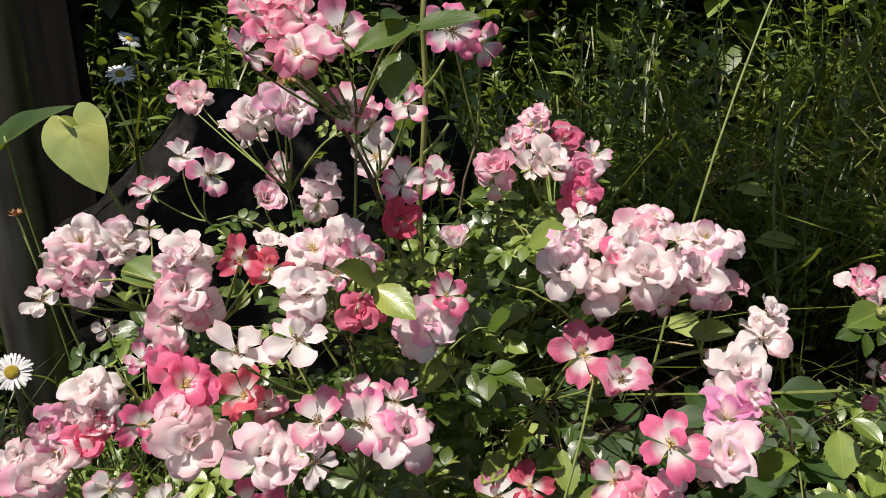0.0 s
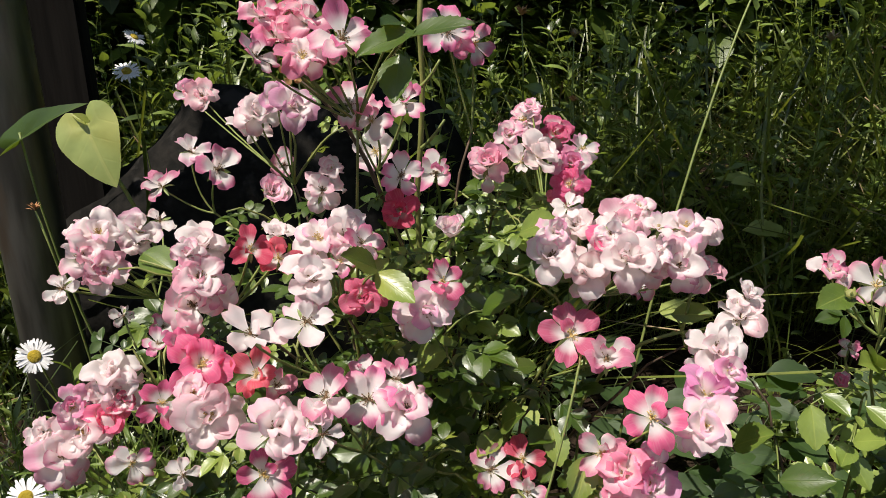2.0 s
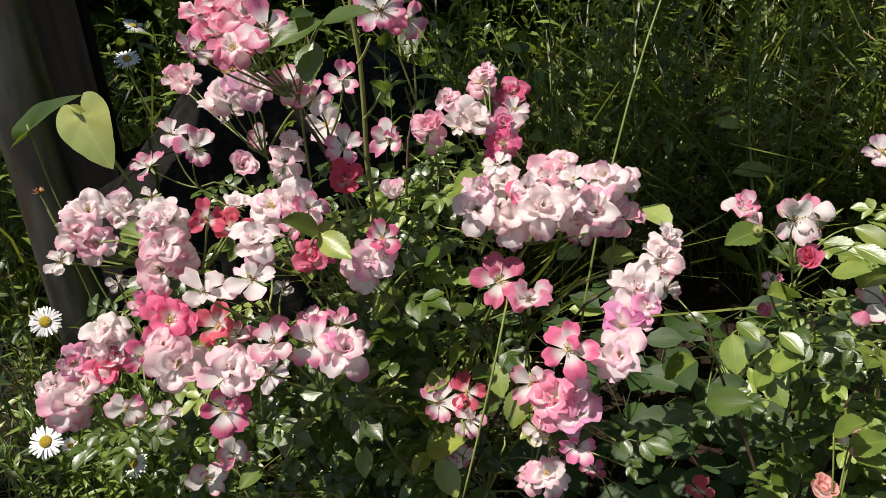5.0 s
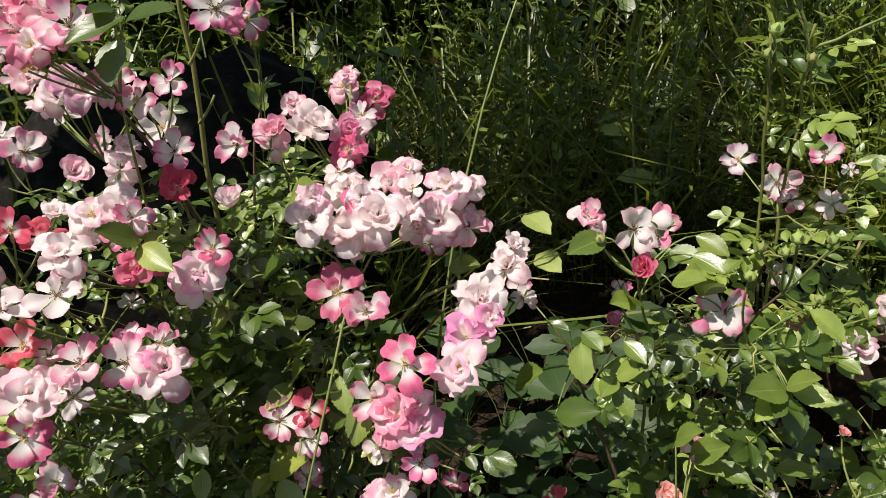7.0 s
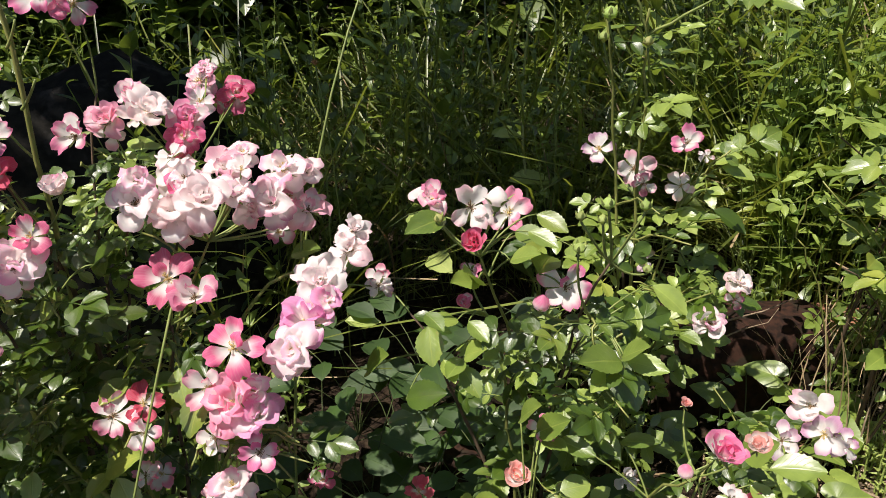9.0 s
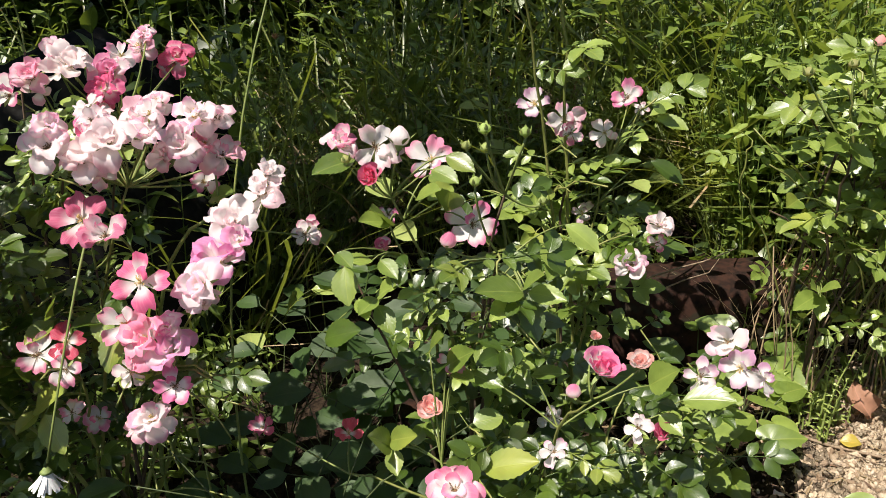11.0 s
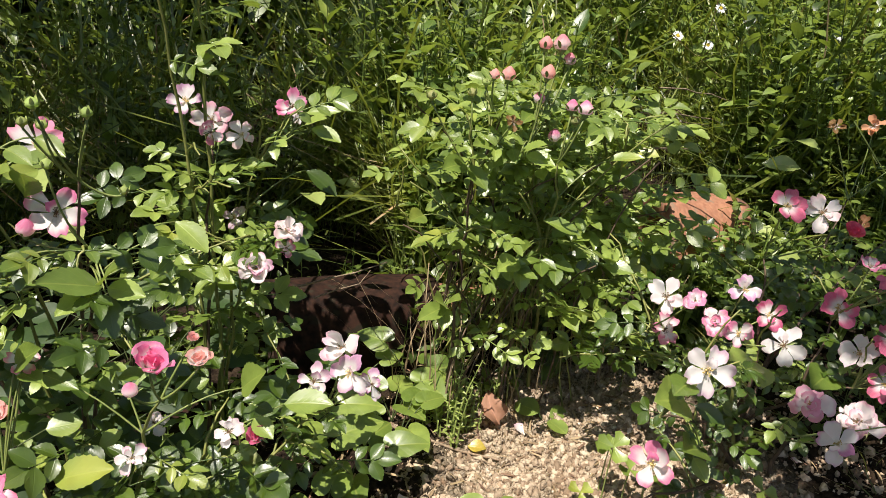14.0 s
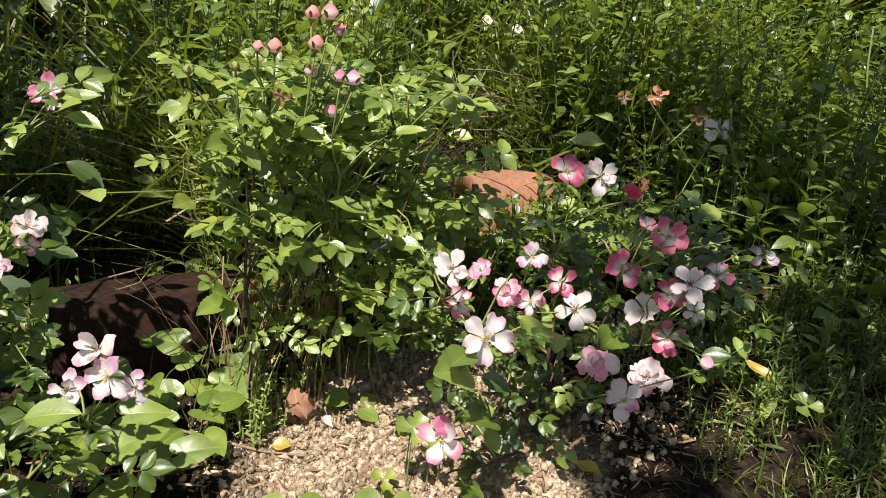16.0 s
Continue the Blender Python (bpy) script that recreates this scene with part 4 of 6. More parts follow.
def lone_leaf(bush, base, tip, wide, mat):
    """A single leaflet that stands out, on its own short stalk from the nearest cane."""
    base, tip = Vector(base), Vector(tip)
    key = (round(wide, 2), mat.name)
    if key not in LONE:
        p = blade(ovate(wide * 0.80, 0.47), 18, 0.34, 0.14, 0.085, 0.016, wide * 9, 2)
        LONE[key] = mesh_of("leaf", p[0], p[1], mat, p[2])
    n = Vector((RNG.uniform(-0.25, 0.15), -0.55 + RNG.uniform(-0.2, 0.2), 0.8))
    part("leaf", LONE[key], bush.root, bush.local(aim(base, tip - base, n, (tip - base).length)))
    src = min((p for c in bush.canes for p in c[2:]), key=lambda p: (p - base).length + 0.5 * abs(p.z - base.z + 0.04))
    bush.stem("leaf_stalk", bow(src, base, src.lerp(base, 0.6) + Vector((0, 0, 0.015)), 5), 0.0011, 0.0007, STALK, 4)
    bush.leaves += 1


lone_leaf(bush_a, (-0.022, 0.477, 0.609), (-0.026, 0.453, 0.585), 0.40, ROSE_LEAF)
lone_leaf(bush_a, (-0.012, 0.472, 0.624), (-0.046, 0.448, 0.615), 0.26, ROSE_LEAF)
lone_leaf(bush_a, (-0.019, 0.482, 0.618), (0.021, 0.458, 0.634), 0.26, ROSE_LEAF)
lone_leaf(bush_a, (-0.021, 0.482, 0.628), (-0.031, 0.458, 0.631), 0.30, ROSE_LEAF)
lone_leaf(bush_a, (-0.043, 0.492, 0.453), (-0.015, 0.468, 0.444), 0.36, PALE_LEAF)
lone_leaf(bush_a, (-0.042, 0.492, 0.456), (-0.060, 0.468, 0.479), 0.34, ROSE_LEAF)
lone_leaf(bush_a, (-0.016, 0.542, 0.350), (0.012, 0.518, 0.385), 0.36, PALE_LEAF)
lone_leaf(bush_a, (0.053, 0.517, 0.304), (0.034, 0.493, 0.298), 0.36, PALE_LEAF)
lone_leaf(bush_a, (0.054, 0.517, 0.309), (0.065, 0.493, 0.338), 0.40, PALE_LEAF)
lone_leaf(bush_a, (0.095, 0.517, 0.310), (0.100, 0.493, 0.287), 0.38, PALE_LEAF)
lone_leaf(bush_a, (0.120, 0.483, 0.306), (0.107, 0.459, 0.279), 0.38, PALE_LEAF)
lone_leaf(bush_a, (0.028, 0.492, 0.233), (0.063, 0.468, 0.263), 0.36, PALE_LEAF)
lone_leaf(bush_a, (0.030, 0.492, 0.229), (0.017, 0.468, 0.225), 0.36, PALE_LEAF)
lone_leaf(bush_a, (0.039, 0.482, 0.231), (0.056, 0.458, 0.205), 0.36, PALE_LEAF)
lone_leaf(bush_a, (0.196, 0.562, 0.388), (0.220, 0.538, 0.402), 0.34, PALE_LEAF)
lone_leaf(bush_a, (-0.114, 0.512, 0.257), (-0.090, 0.488, 0.248), 0.42, PALE_LEAF)
lone_leaf(bush_a, (-0.030, 0.492, 0.239), (-0.028, 0.468, 0.222), 0.34, PALE_LEAF)
lone_leaf(bush_a, (-0.121, 0.472, 0.234), (-0.137, 0.448, 0.232), 0.36, PALE_LEAF)
lone_leaf(bush_a, (-0.230, 0.542, 0.449), (-0.199, 0.518, 0.445), 0.40, PALE_LEAF)
lone_leaf(bush_a, (-0.228, 0.542, 0.425), (-0.224, 0.518, 0.433), 0.40, PALE_LEAF)
lone_leaf(bush_a, (0.037, 0.542, 0.400), (0.060, 0.518, 0.425), 0.34, ROSE_LEAF)
lone_leaf(bush_a, (0.066, 0.552, 0.464), (0.087, 0.528, 0.485), 0.40, PALE_LEAF)
lone_leaf(bush_a, (-0.043, 0.512, 0.242), (-0.055, 0.488, 0.252), 0.34, ROSE_LEAF)
lone_leaf(bush_a, (0.095, 0.522, 0.298), (0.076, 0.498, 0.308), 0.40, ROSE_LEAF)
lone_leaf(bush_b, (0.331, 0.542, 0.418), (0.295, 0.518, 0.419), 0.34, PALE_LEAF)
lone_leaf(bush_b, (0.396, 0.512, 0.411), (0.415, 0.488, 0.407), 0.34, PALE_LEAF)
lone_leaf(bush_b, (0.381, 0.512, 0.386), (0.398, 0.488, 0.403), 0.36, PALE_LEAF)
lone_leaf(bush_b, (0.406, 0.512, 0.371), (0.410, 0.488, 0.402), 0.40, PALE_LEAF)
lone_leaf(bush_b, (0.253, 0.532, 0.279), (0.268, 0.508, 0.311), 0.40, PALE_LEAF)
lone_leaf(bush_b, (0.286, 0.512, 0.259), (0.317, 0.488, 0.279), 0.38, ROSE_LEAF)
lone_leaf(bush_b, (0.307, 0.512, 0.343), (0.319, 0.488, 0.340), 0.36, PALE_LEAF)
lone_leaf(bush_b, (0.321, 0.512, 0.296), (0.328, 0.488, 0.288), 0.36, PALE_LEAF)
lone_leaf(bush_b, (0.311, 0.532, 0.321), (0.310, 0.508, 0.293), 0.42, PALE_LEAF)
lone_leaf(bush_b, (0.337, 0.512, 0.288), (0.349, 0.488, 0.270), 0.36, PALE_LEAF)
lone_leaf(bush_b, (0.338, 0.512, 0.295), (0.321, 0.488, 0.295), 0.36, PALE_LEAF)
lone_leaf(bush_b, (0.340, 0.512, 0.298), (0.352, 0.488, 0.319), 0.36, PALE_LEAF)
lone_leaf(bush_b, (0.344, 0.512, 0.332), (0.357, 0.488, 0.325), 0.36, PALE_LEAF)
lone_leaf(bush_b, (0.337, 0.532, 0.324), (0.311, 0.508, 0.337), 0.30, PALE_LEAF)
lone_leaf(bush_b, (0.356, 0.532, 0.356), (0.344, 0.508, 0.385), 0.40, PALE_LEAF)
lone_leaf(bush_b, (0.356, 0.532, 0.359), (0.332, 0.508, 0.375), 0.34, PALE_LEAF)
lone_leaf(bush_b, (0.465, 0.452, 0.314), (0.491, 0.428, 0.317), 0.32, PALE_LEAF)
lone_leaf(bush_b, (0.461, 0.452, 0.314), (0.421, 0.428, 0.335), 0.32, PALE_LEAF)
lone_leaf(bush_b, (0.460, 0.452, 0.311), (0.429, 0.428, 0.307), 0.34, PALE_LEAF)
lone_leaf(bush_b, (0.464, 0.452, 0.307), (0.468, 0.428, 0.281), 0.36, ROSE_LEAF)
lone_leaf(bush_b, (0.461, 0.452, 0.317), (0.470, 0.428, 0.343), 0.34, PALE_LEAF)
lone_leaf(bush_b, (0.521, 0.542, 0.336), (0.548, 0.518, 0.317), 0.36, PALE_LEAF)
lone_leaf(bush_b, (0.502, 0.542, 0.319), (0.503, 0.518, 0.304), 0.40, PALE_LEAF)
lone_leaf(bush_b, (0.516, 0.542, 0.299), (0.499, 0.518, 0.294), 0.40, PALE_LEAF)
lone_leaf(bush_b, (0.524, 0.542, 0.304), (0.534, 0.518, 0.289), 0.40, PALE_LEAF)
lone_leaf(bush_b, (0.398, 0.572, 0.388), (0.419, 0.548, 0.389), 0.42, PALE_LEAF)
lone_leaf(bush_b, (0.415, 0.532, 0.388), (0.392, 0.508, 0.388), 0.36, PALE_LEAF)
lone_leaf(bush_b, (0.413, 0.552, 0.411), (0.435, 0.528, 0.403), 0.34, PALE_LEAF)
lone_leaf(bush_l, (0.607, 0.452, 0.187), (0.645, 0.428, 0.200), 0.36, PALE_LEAF)
lone_leaf(bush_l, (0.577, 0.432, 0.189), (0.589, 0.408, 0.184), 0.40, PALE_LEAF)
lone_leaf(bush_l, (0.567, 0.432, 0.221), (0.578, 0.408, 0.250), 0.45, PALE_LEAF)
lone_leaf(bush_l, (0.416, 0.432, 0.153), (0.459, 0.408, 0.177), 0.32, PALE_LEAF)
lone_leaf(bush_l, (0.379, 0.462, 0.261), (0.386, 0.438, 0.292), 0.34, PALE_LEAF)
lone_leaf(bush_l, (0.393, 0.462, 0.245), (0.411, 0.438, 0.273), 0.34, PALE_LEAF)
lone_leaf(bush_l, (0.397, 0.462, 0.238), (0.413, 0.438, 0.245), 0.34, PALE_LEAF)
lone_leaf(bush_l, (0.336, 0.462, 0.174), (0.357, 0.438, 0.195), 0.36, PALE_LEAF)
lone_leaf(bush_l, (0.336, 0.462, 0.168), (0.323, 0.438, 0.200), 0.36, PALE_LEAF)
lone_leaf(bush_l, (0.338, 0.462, 0.165), (0.339, 0.438, 0.155), 0.40, PALE_LEAF)
lone_leaf(bush_l, (0.412, 0.462, 0.236), (0.438, 0.438, 0.235), 0.30, PALE_LEAF)
lone_leaf(bush_l, (0.468, 0.462, 0.226), (0.492, 0.438, 0.243), 0.26, PALE_LEAF)
lone_leaf(bush_t, (0.686, 0.762, 0.322), (0.722, 0.738, 0.299), 0.34, ROSE_LEAF)
lone_leaf(bush_t, (0.691, 0.762, 0.375), (0.723, 0.738, 0.367), 0.34, PALE_LEAF)
lone_leaf(bush_t, (0.683, 0.762, 0.379), (0.701, 0.738, 0.396), 0.40, PALE_LEAF)
lone_leaf(bush_t, (0.690, 0.792, 0.388), (0.727, 0.768, 0.399), 0.22, PALE_LEAF)
lone_leaf(bush_c, (0.897, 0.572, 0.268), (0.894, 0.548, 0.238), 0.40, PALE_LEAF)
lone_leaf(bush_c, (0.894, 0.572, 0.267), (0.861, 0.548, 0.268), 0.40, PALE_LEAF)
lone_leaf(bush_c, (0.894, 0.572, 0.273), (0.892, 0.548, 0.296), 0.40, PALE_LEAF)
lone_leaf(bush_c, (0.819, 0.592, 0.204), (0.779, 0.568, 0.205), 0.30, PALE_LEAF)
lone_leaf(bush_c, (0.821, 0.592, 0.203), (0.809, 0.568, 0.187), 0.34, PALE_LEAF)
lone_leaf(bush_c, (0.817, 0.592, 0.207), (0.798, 0.568, 0.228), 0.40, PALE_LEAF)
lone_leaf(bush_c, (0.822, 0.592, 0.209), (0.824, 0.568, 0.226), 0.40, PALE_LEAF)
lone_leaf(bush_c, (0.827, 0.592, 0.374), (0.845, 0.568, 0.355), 0.36, PALE_LEAF)
lone_leaf(bush_c, (0.825, 0.592, 0.377), (0.792, 0.568, 0.380), 0.36, PALE_LEAF)
lone_leaf(bush_c, (0.828, 0.592, 0.381), (0.839, 0.568, 0.391), 0.36, PALE_LEAF)
lone_leaf(bush_c, (0.887, 0.572, 0.390), (0.912, 0.548, 0.388), 0.40, PALE_LEAF)
lone_leaf(bush_c, (0.881, 0.572, 0.393), (0.895, 0.548, 0.412), 0.40, PALE_LEAF)
lone_leaf(bush_c, (0.995, 0.572, 0.384), (1.025, 0.548, 0.398), 0.30, PALE_LEAF)
lone_leaf(bush_c, (1.027, 0.612, 0.333), (1.050, 0.588, 0.321), 0.30, PALE_LEAF)
lone_leaf(bush_c, (0.922, 0.572, 0.314), (0.959, 0.548, 0.307), 0.30, PALE_LEAF)
lone_leaf(bush_c, (0.964, 0.572, 0.317), (0.963, 0.548, 0.308), 0.30, PALE_LEAF)
lone_leaf(bush_c, (0.970, 0.512, 0.280), (0.995, 0.488, 0.282), 0.36, PALE_LEAF)
lone_leaf(bush_c, (0.977, 0.512, 0.282), (0.949, 0.488, 0.306), 0.36, PALE_LEAF)
lone_leaf(bush_c, (0.782, 0.592, 0.318), (0.759, 0.568, 0.323), 0.40, PALE_LEAF)
lone_leaf(bush_d, (0.959, 0.332, 0.236), (0.925, 0.308, 0.246), 0.40, PALE_LEAF)
lone_leaf(bush_d, (0.982, 0.342, 0.202), (1.002, 0.318, 0.195), 0.36, ROSE_LEAF)
lone_leaf(bush_d, (0.969, 0.342, 0.208), (0.920, 0.318, 0.234), 0.45, PALE_LEAF)
lone_leaf(bush_d, (1.003, 0.342, 0.147), (0.964, 0.318, 0.174), 0.40, PALE_LEAF)
lone_leaf(bush_d, (0.997, 0.342, 0.139), (0.999, 0.318, 0.127), 0.40, PALE_LEAF)
lone_leaf(bush_d, (1.138, 0.412, 0.187), (1.119, 0.388, 0.180), 0.45, PALE_LEAF)
lone_leaf(bush_d, (1.120, 0.412, 0.197), (1.071, 0.388, 0.210), 0.45, PALE_LEAF)
lone_leaf(bush_d, (1.218, 0.392, 0.181), (1.171, 0.368, 0.187), 0.45, PALE_LEAF)
lone_leaf(bush_d, (1.267, 0.312, 0.181), (1.287, 0.288, 0.190), 0.36, ROSE_LEAF)
lone_leaf(bush_d, (1.236, 0.332, 0.206), (1.247, 0.308, 0.199), 0.30, PALE_LEAF)

# tall cane with side branches and green buds
for foot_x, top, mid in ((0.58, (0.548, 0.66, 0.571), (0.566, 0.7, 0.518)), (0.565, (0.506, 0.66, 0.57), (0.56, 0.72, 0.36))):
    a = Vector((foot_x, 0.74, ground_height(foot_x, 0.74)))
    pts_t = bow(a, top, mid, 12, 0.003)
    bush_t.stem("cane", pts_t, 0.0026, 0.0013, CANE)
    bush_t.canes.append(pts_t)
for tip in ((0.622, 0.62, 0.592), (0.519, 0.66, 0.618)):
    pts_t = bow((0.552, 0.67, 0.545), tip, (Vector((0.552, 0.67, 0.545)) + Vector(tip)) / 2 + Vector((0, 0, 0.004)), 8, 0.002)
    bush_t.stem("side_shoot", pts_t, 0.0018, 0.0010, STALK)
    bush_t.canes.append(pts_t)
for x, y, z, d in ((0.503, 0.64, 0.575, 0.016), (0.497, 0.64, 0.553, 0.012), (0.545, 0.65, 0.545, 0.012)):
    flower(bush_t, x, y, z, d, "BG", 0.0, Vector((x + 0.02, y + 0.02, z - 0.05)))

# a straight green cane, an arching brown one, and pale side branches below the white cluster
for foot, mid, top, r0, r1, mat in (((-0.03, 0.66), (-0.018, 0.62, 0.36), (-0.012, 0.60, 0.66), 0.0034, 0.0022, CANE),
                                    ((-0.02, 0.68), (0.03, 0.62, 0.46), (-0.105, 0.56, 0.582), 0.0034, 0.0016, WOODY),
                                    ((0.06, 0.64), (0.09, 0.58, 0.35), (0.205, 0.555, 0.376), 0.0026, 0.0016, STALK)):
    pts_a = bow((foot[0], foot[1], ground_height(*foot)), top, mid, 14, 0.002)
    bush_a.stem("cane", pts_a, r0, r1, mat)
for a, b in (((0.204, 0.555, 0.375), (0.249, 0.555, 0.389)), ((0.204, 0.555, 0.375), (0.236, 0.548, 0.358)), ((0.204, 0.555, 0.376), (0.207, 0.552, 0.415)),
             ((-0.013, 0.60, 0.52), (0.006, 0.592, 0.545)), ((-0.014, 0.60, 0.48), (-0.03, 0.59, 0.515)), ((-0.013, 0.60, 0.57), (0.002, 0.59, 0.592))):
    a, b = Vector(a), Vector(b)
    bush_a.stem("side_shoot", bow(a, b, (a + b) / 2 + Vector((0, 0, -0.004)), 5), 0.0016, 0.0011, STALK, 4)

dress(bush_a, 0.024, 0.3, 330)
fill(bush_a, (-0.30, 0.42, 0.12), (0.22, 0.60, 0.34), 36, 4)
fill(bush_a, (-0.05, 0.46, 0.08), (0.24, 0.58, 0.26), 22, 4)
fill(bush_a, (-0.15, 0.58, 0.35), (0.10, 0.75, 0.55), 12, 4, 700)
fill(bush_a, (-0.32, 0.50, 0.26), (0.06, 0.66, 0.46), 34, 4, 700)
dress(bush_b, 0.05)
fill(bush_b, (0.39, 0.46, 0.10), (0.60, 0.64, 0.34), 12, 3)
dress(bush_t, 0.032, 0.25)
fill(bush_t, (0.48, 0.62, 0.18), (0.70, 0.84, 0.42), 14, 3)
fill(bush_t, (0.54, 0.58, 0.28), (0.67, 0.68, 0.42), 8, 3)
dress(bush_l, 0.055)
fill(bush_l, (0.50, 0.44, 0.05), (0.68, 0.58, 0.22), 11, 3)
fill(bush_l, (0.38, 0.34, 0.02), (0.62, 0.54, 0.20), 16, 3)
for k in range(40):
    cane_to(bush_c, Vector((RNG.uniform(0.76, 1.12), RNG.uniform(0.54, 0.80), RNG.uniform(0.26, 0.44))), RNG.uniform(0.0010, 0.0019))
dress(bush_c, 0.15, 0.45, 400)
fill(bush_c, (0.82, 0.60, 0.24), (1.20, 0.80, 0.46), 19, 4)
fill(bush_c, (0.80, 0.58, 0.36), (1.12, 0.72, 0.48), 10, 4)
fill(bush_c, (0.86, 0.60, 0.30), (1.14, 0.72, 0.47), 16, 4, 640)
fill(bush_c, (0.84, 0.55, 0.14), (1.06, 0.63, 0.32), 15, 3, 700)
fill(bush_c, (0.98, 0.56, 0.20), (1.18, 0.74, 0.36), 12, 4)
bush_c.leaf_size = 0.042
fill(bush_c, (0.88, 0.64, 0.10), (1.16, 0.80, 0.30), 24, 3, 720)
dress(bush_d, 0.024)
fill(bush_d, (1.22, 0.60, 0.06), (1.50, 0.74, 0.185), 30, 4)
fill(bush_d, (0.95, 0.32, 0.10), (1.46, 0.62, 0.32), 50, 4)


# ---- terracotta edging: half-round roof tiles laid end to end ----
def barrel_tile(seed, mat):
    r = random.Random(seed)
    v, f, u = [], [], []
    n, k = 9, 16
    for side, rad in ((0, 1.0), (1, 0.84)):
        for i in range(n + 1):
            t = i / n
            taper = (1.05 - 0.12 * t) * rad
            for j in range(k + 1):
                a = math.pi * (j / k)
                w = 1 + 0.012 * math.sin(7 * t + 5 * j)
                ca, sa = math.cos(a), math.sin(a)
                v.append((-0.13 + 0.26 * t, math.copysign(abs(ca) ** 0.6, ca) * 0.075 * taper * w, sa ** 0.7 * 0.15 * taper * w))
                u.append((t, j / k))
    def at(s, i, j):
        return s * (n + 1) * (k + 1) + i * (k + 1) + j
    for i in range(n):
        for j in range(k):
            f.append((at(0, i, j), at(0, i + 1, j), at(0, i + 1, j + 1), at(0, i, j + 1)))
            f.append((at(1, i, j), at(1, i, j + 1), at(1, i + 1, j + 1), at(1, i + 1, j)))
    for j in range(k):
        f.append((at(0, 0, j), at(0, 0, j + 1), at(1, 0, j + 1), at(1, 0, j)))
        f.append((at(0, n, j), at(1, n, j), at(1, n, j + 1), at(0, n, j + 1)))
    for i in range(n):
        for j in (0, k):
            f.append((at(0, i, j), at(1, i, j), at(1, i + 1, j), at(0, i + 1, j)))
    return mesh_of("terracotta_tile", v, f, mat, u)


# the tiles further left get the terracotta with shade painted in
TILE, SHADED_TILE = barrel_tile(3, TERRACOTTA), barrel_tile(4, SHADED_TERRACOTTA)
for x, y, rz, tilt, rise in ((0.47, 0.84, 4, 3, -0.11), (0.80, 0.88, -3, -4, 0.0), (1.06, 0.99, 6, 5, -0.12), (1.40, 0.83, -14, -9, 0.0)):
    t = tagged(new("terracotta_tile", TILE if x > 0.95 else SHADED_TILE), "half-round terracotta roof tile edging the bed" if x > 0.95 else "terracotta roof tile edging the bed, shade put into its dark colour", "roof tile", "edging tiles")
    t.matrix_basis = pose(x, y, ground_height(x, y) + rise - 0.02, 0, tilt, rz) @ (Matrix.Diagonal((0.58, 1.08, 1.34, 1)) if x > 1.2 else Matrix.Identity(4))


# ---- pipe, board and boulder in the far corner ----
def pipe():
    v, f, u = tube([(0, 0, z) for z in (0, 0.3, 0.6, 0.9, 1.2, 1.5)], 0.042, 0.042, 28)
    ob = tagged(new("metal_pipe", mesh_of("metal_pipe", v, f, STEEL, u)), "grey galvanised metal post standing beside the bed", "post")
    ob.matrix_basis = pose(-0.548, 0.95, ground_height(-0.5, 0.95) - 0.02)


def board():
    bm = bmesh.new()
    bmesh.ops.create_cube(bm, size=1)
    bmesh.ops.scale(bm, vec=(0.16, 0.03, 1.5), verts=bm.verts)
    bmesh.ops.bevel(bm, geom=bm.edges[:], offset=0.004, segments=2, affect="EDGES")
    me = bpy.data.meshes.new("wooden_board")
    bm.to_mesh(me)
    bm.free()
    me.materials.append(SHADED_BOARD)
    ob = tagged(new("wooden_board", me), "weathered wooden board standing upright, shade put into its dark colour", "board")
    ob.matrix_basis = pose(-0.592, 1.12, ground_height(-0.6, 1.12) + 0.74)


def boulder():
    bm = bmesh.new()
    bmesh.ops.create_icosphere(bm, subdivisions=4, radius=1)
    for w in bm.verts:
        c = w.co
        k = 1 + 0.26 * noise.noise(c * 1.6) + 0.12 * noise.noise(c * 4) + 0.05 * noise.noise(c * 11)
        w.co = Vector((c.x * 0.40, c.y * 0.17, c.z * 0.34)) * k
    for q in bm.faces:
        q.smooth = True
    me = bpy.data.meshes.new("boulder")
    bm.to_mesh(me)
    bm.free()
    me.materials.append(SHADED_STONE)
    ob = tagged(new("boulder", me), "large boulder with paler spots, shade put into its near-black colour", "boulder")
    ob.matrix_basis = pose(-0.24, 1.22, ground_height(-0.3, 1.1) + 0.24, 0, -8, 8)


pipe()
board()
boulder()


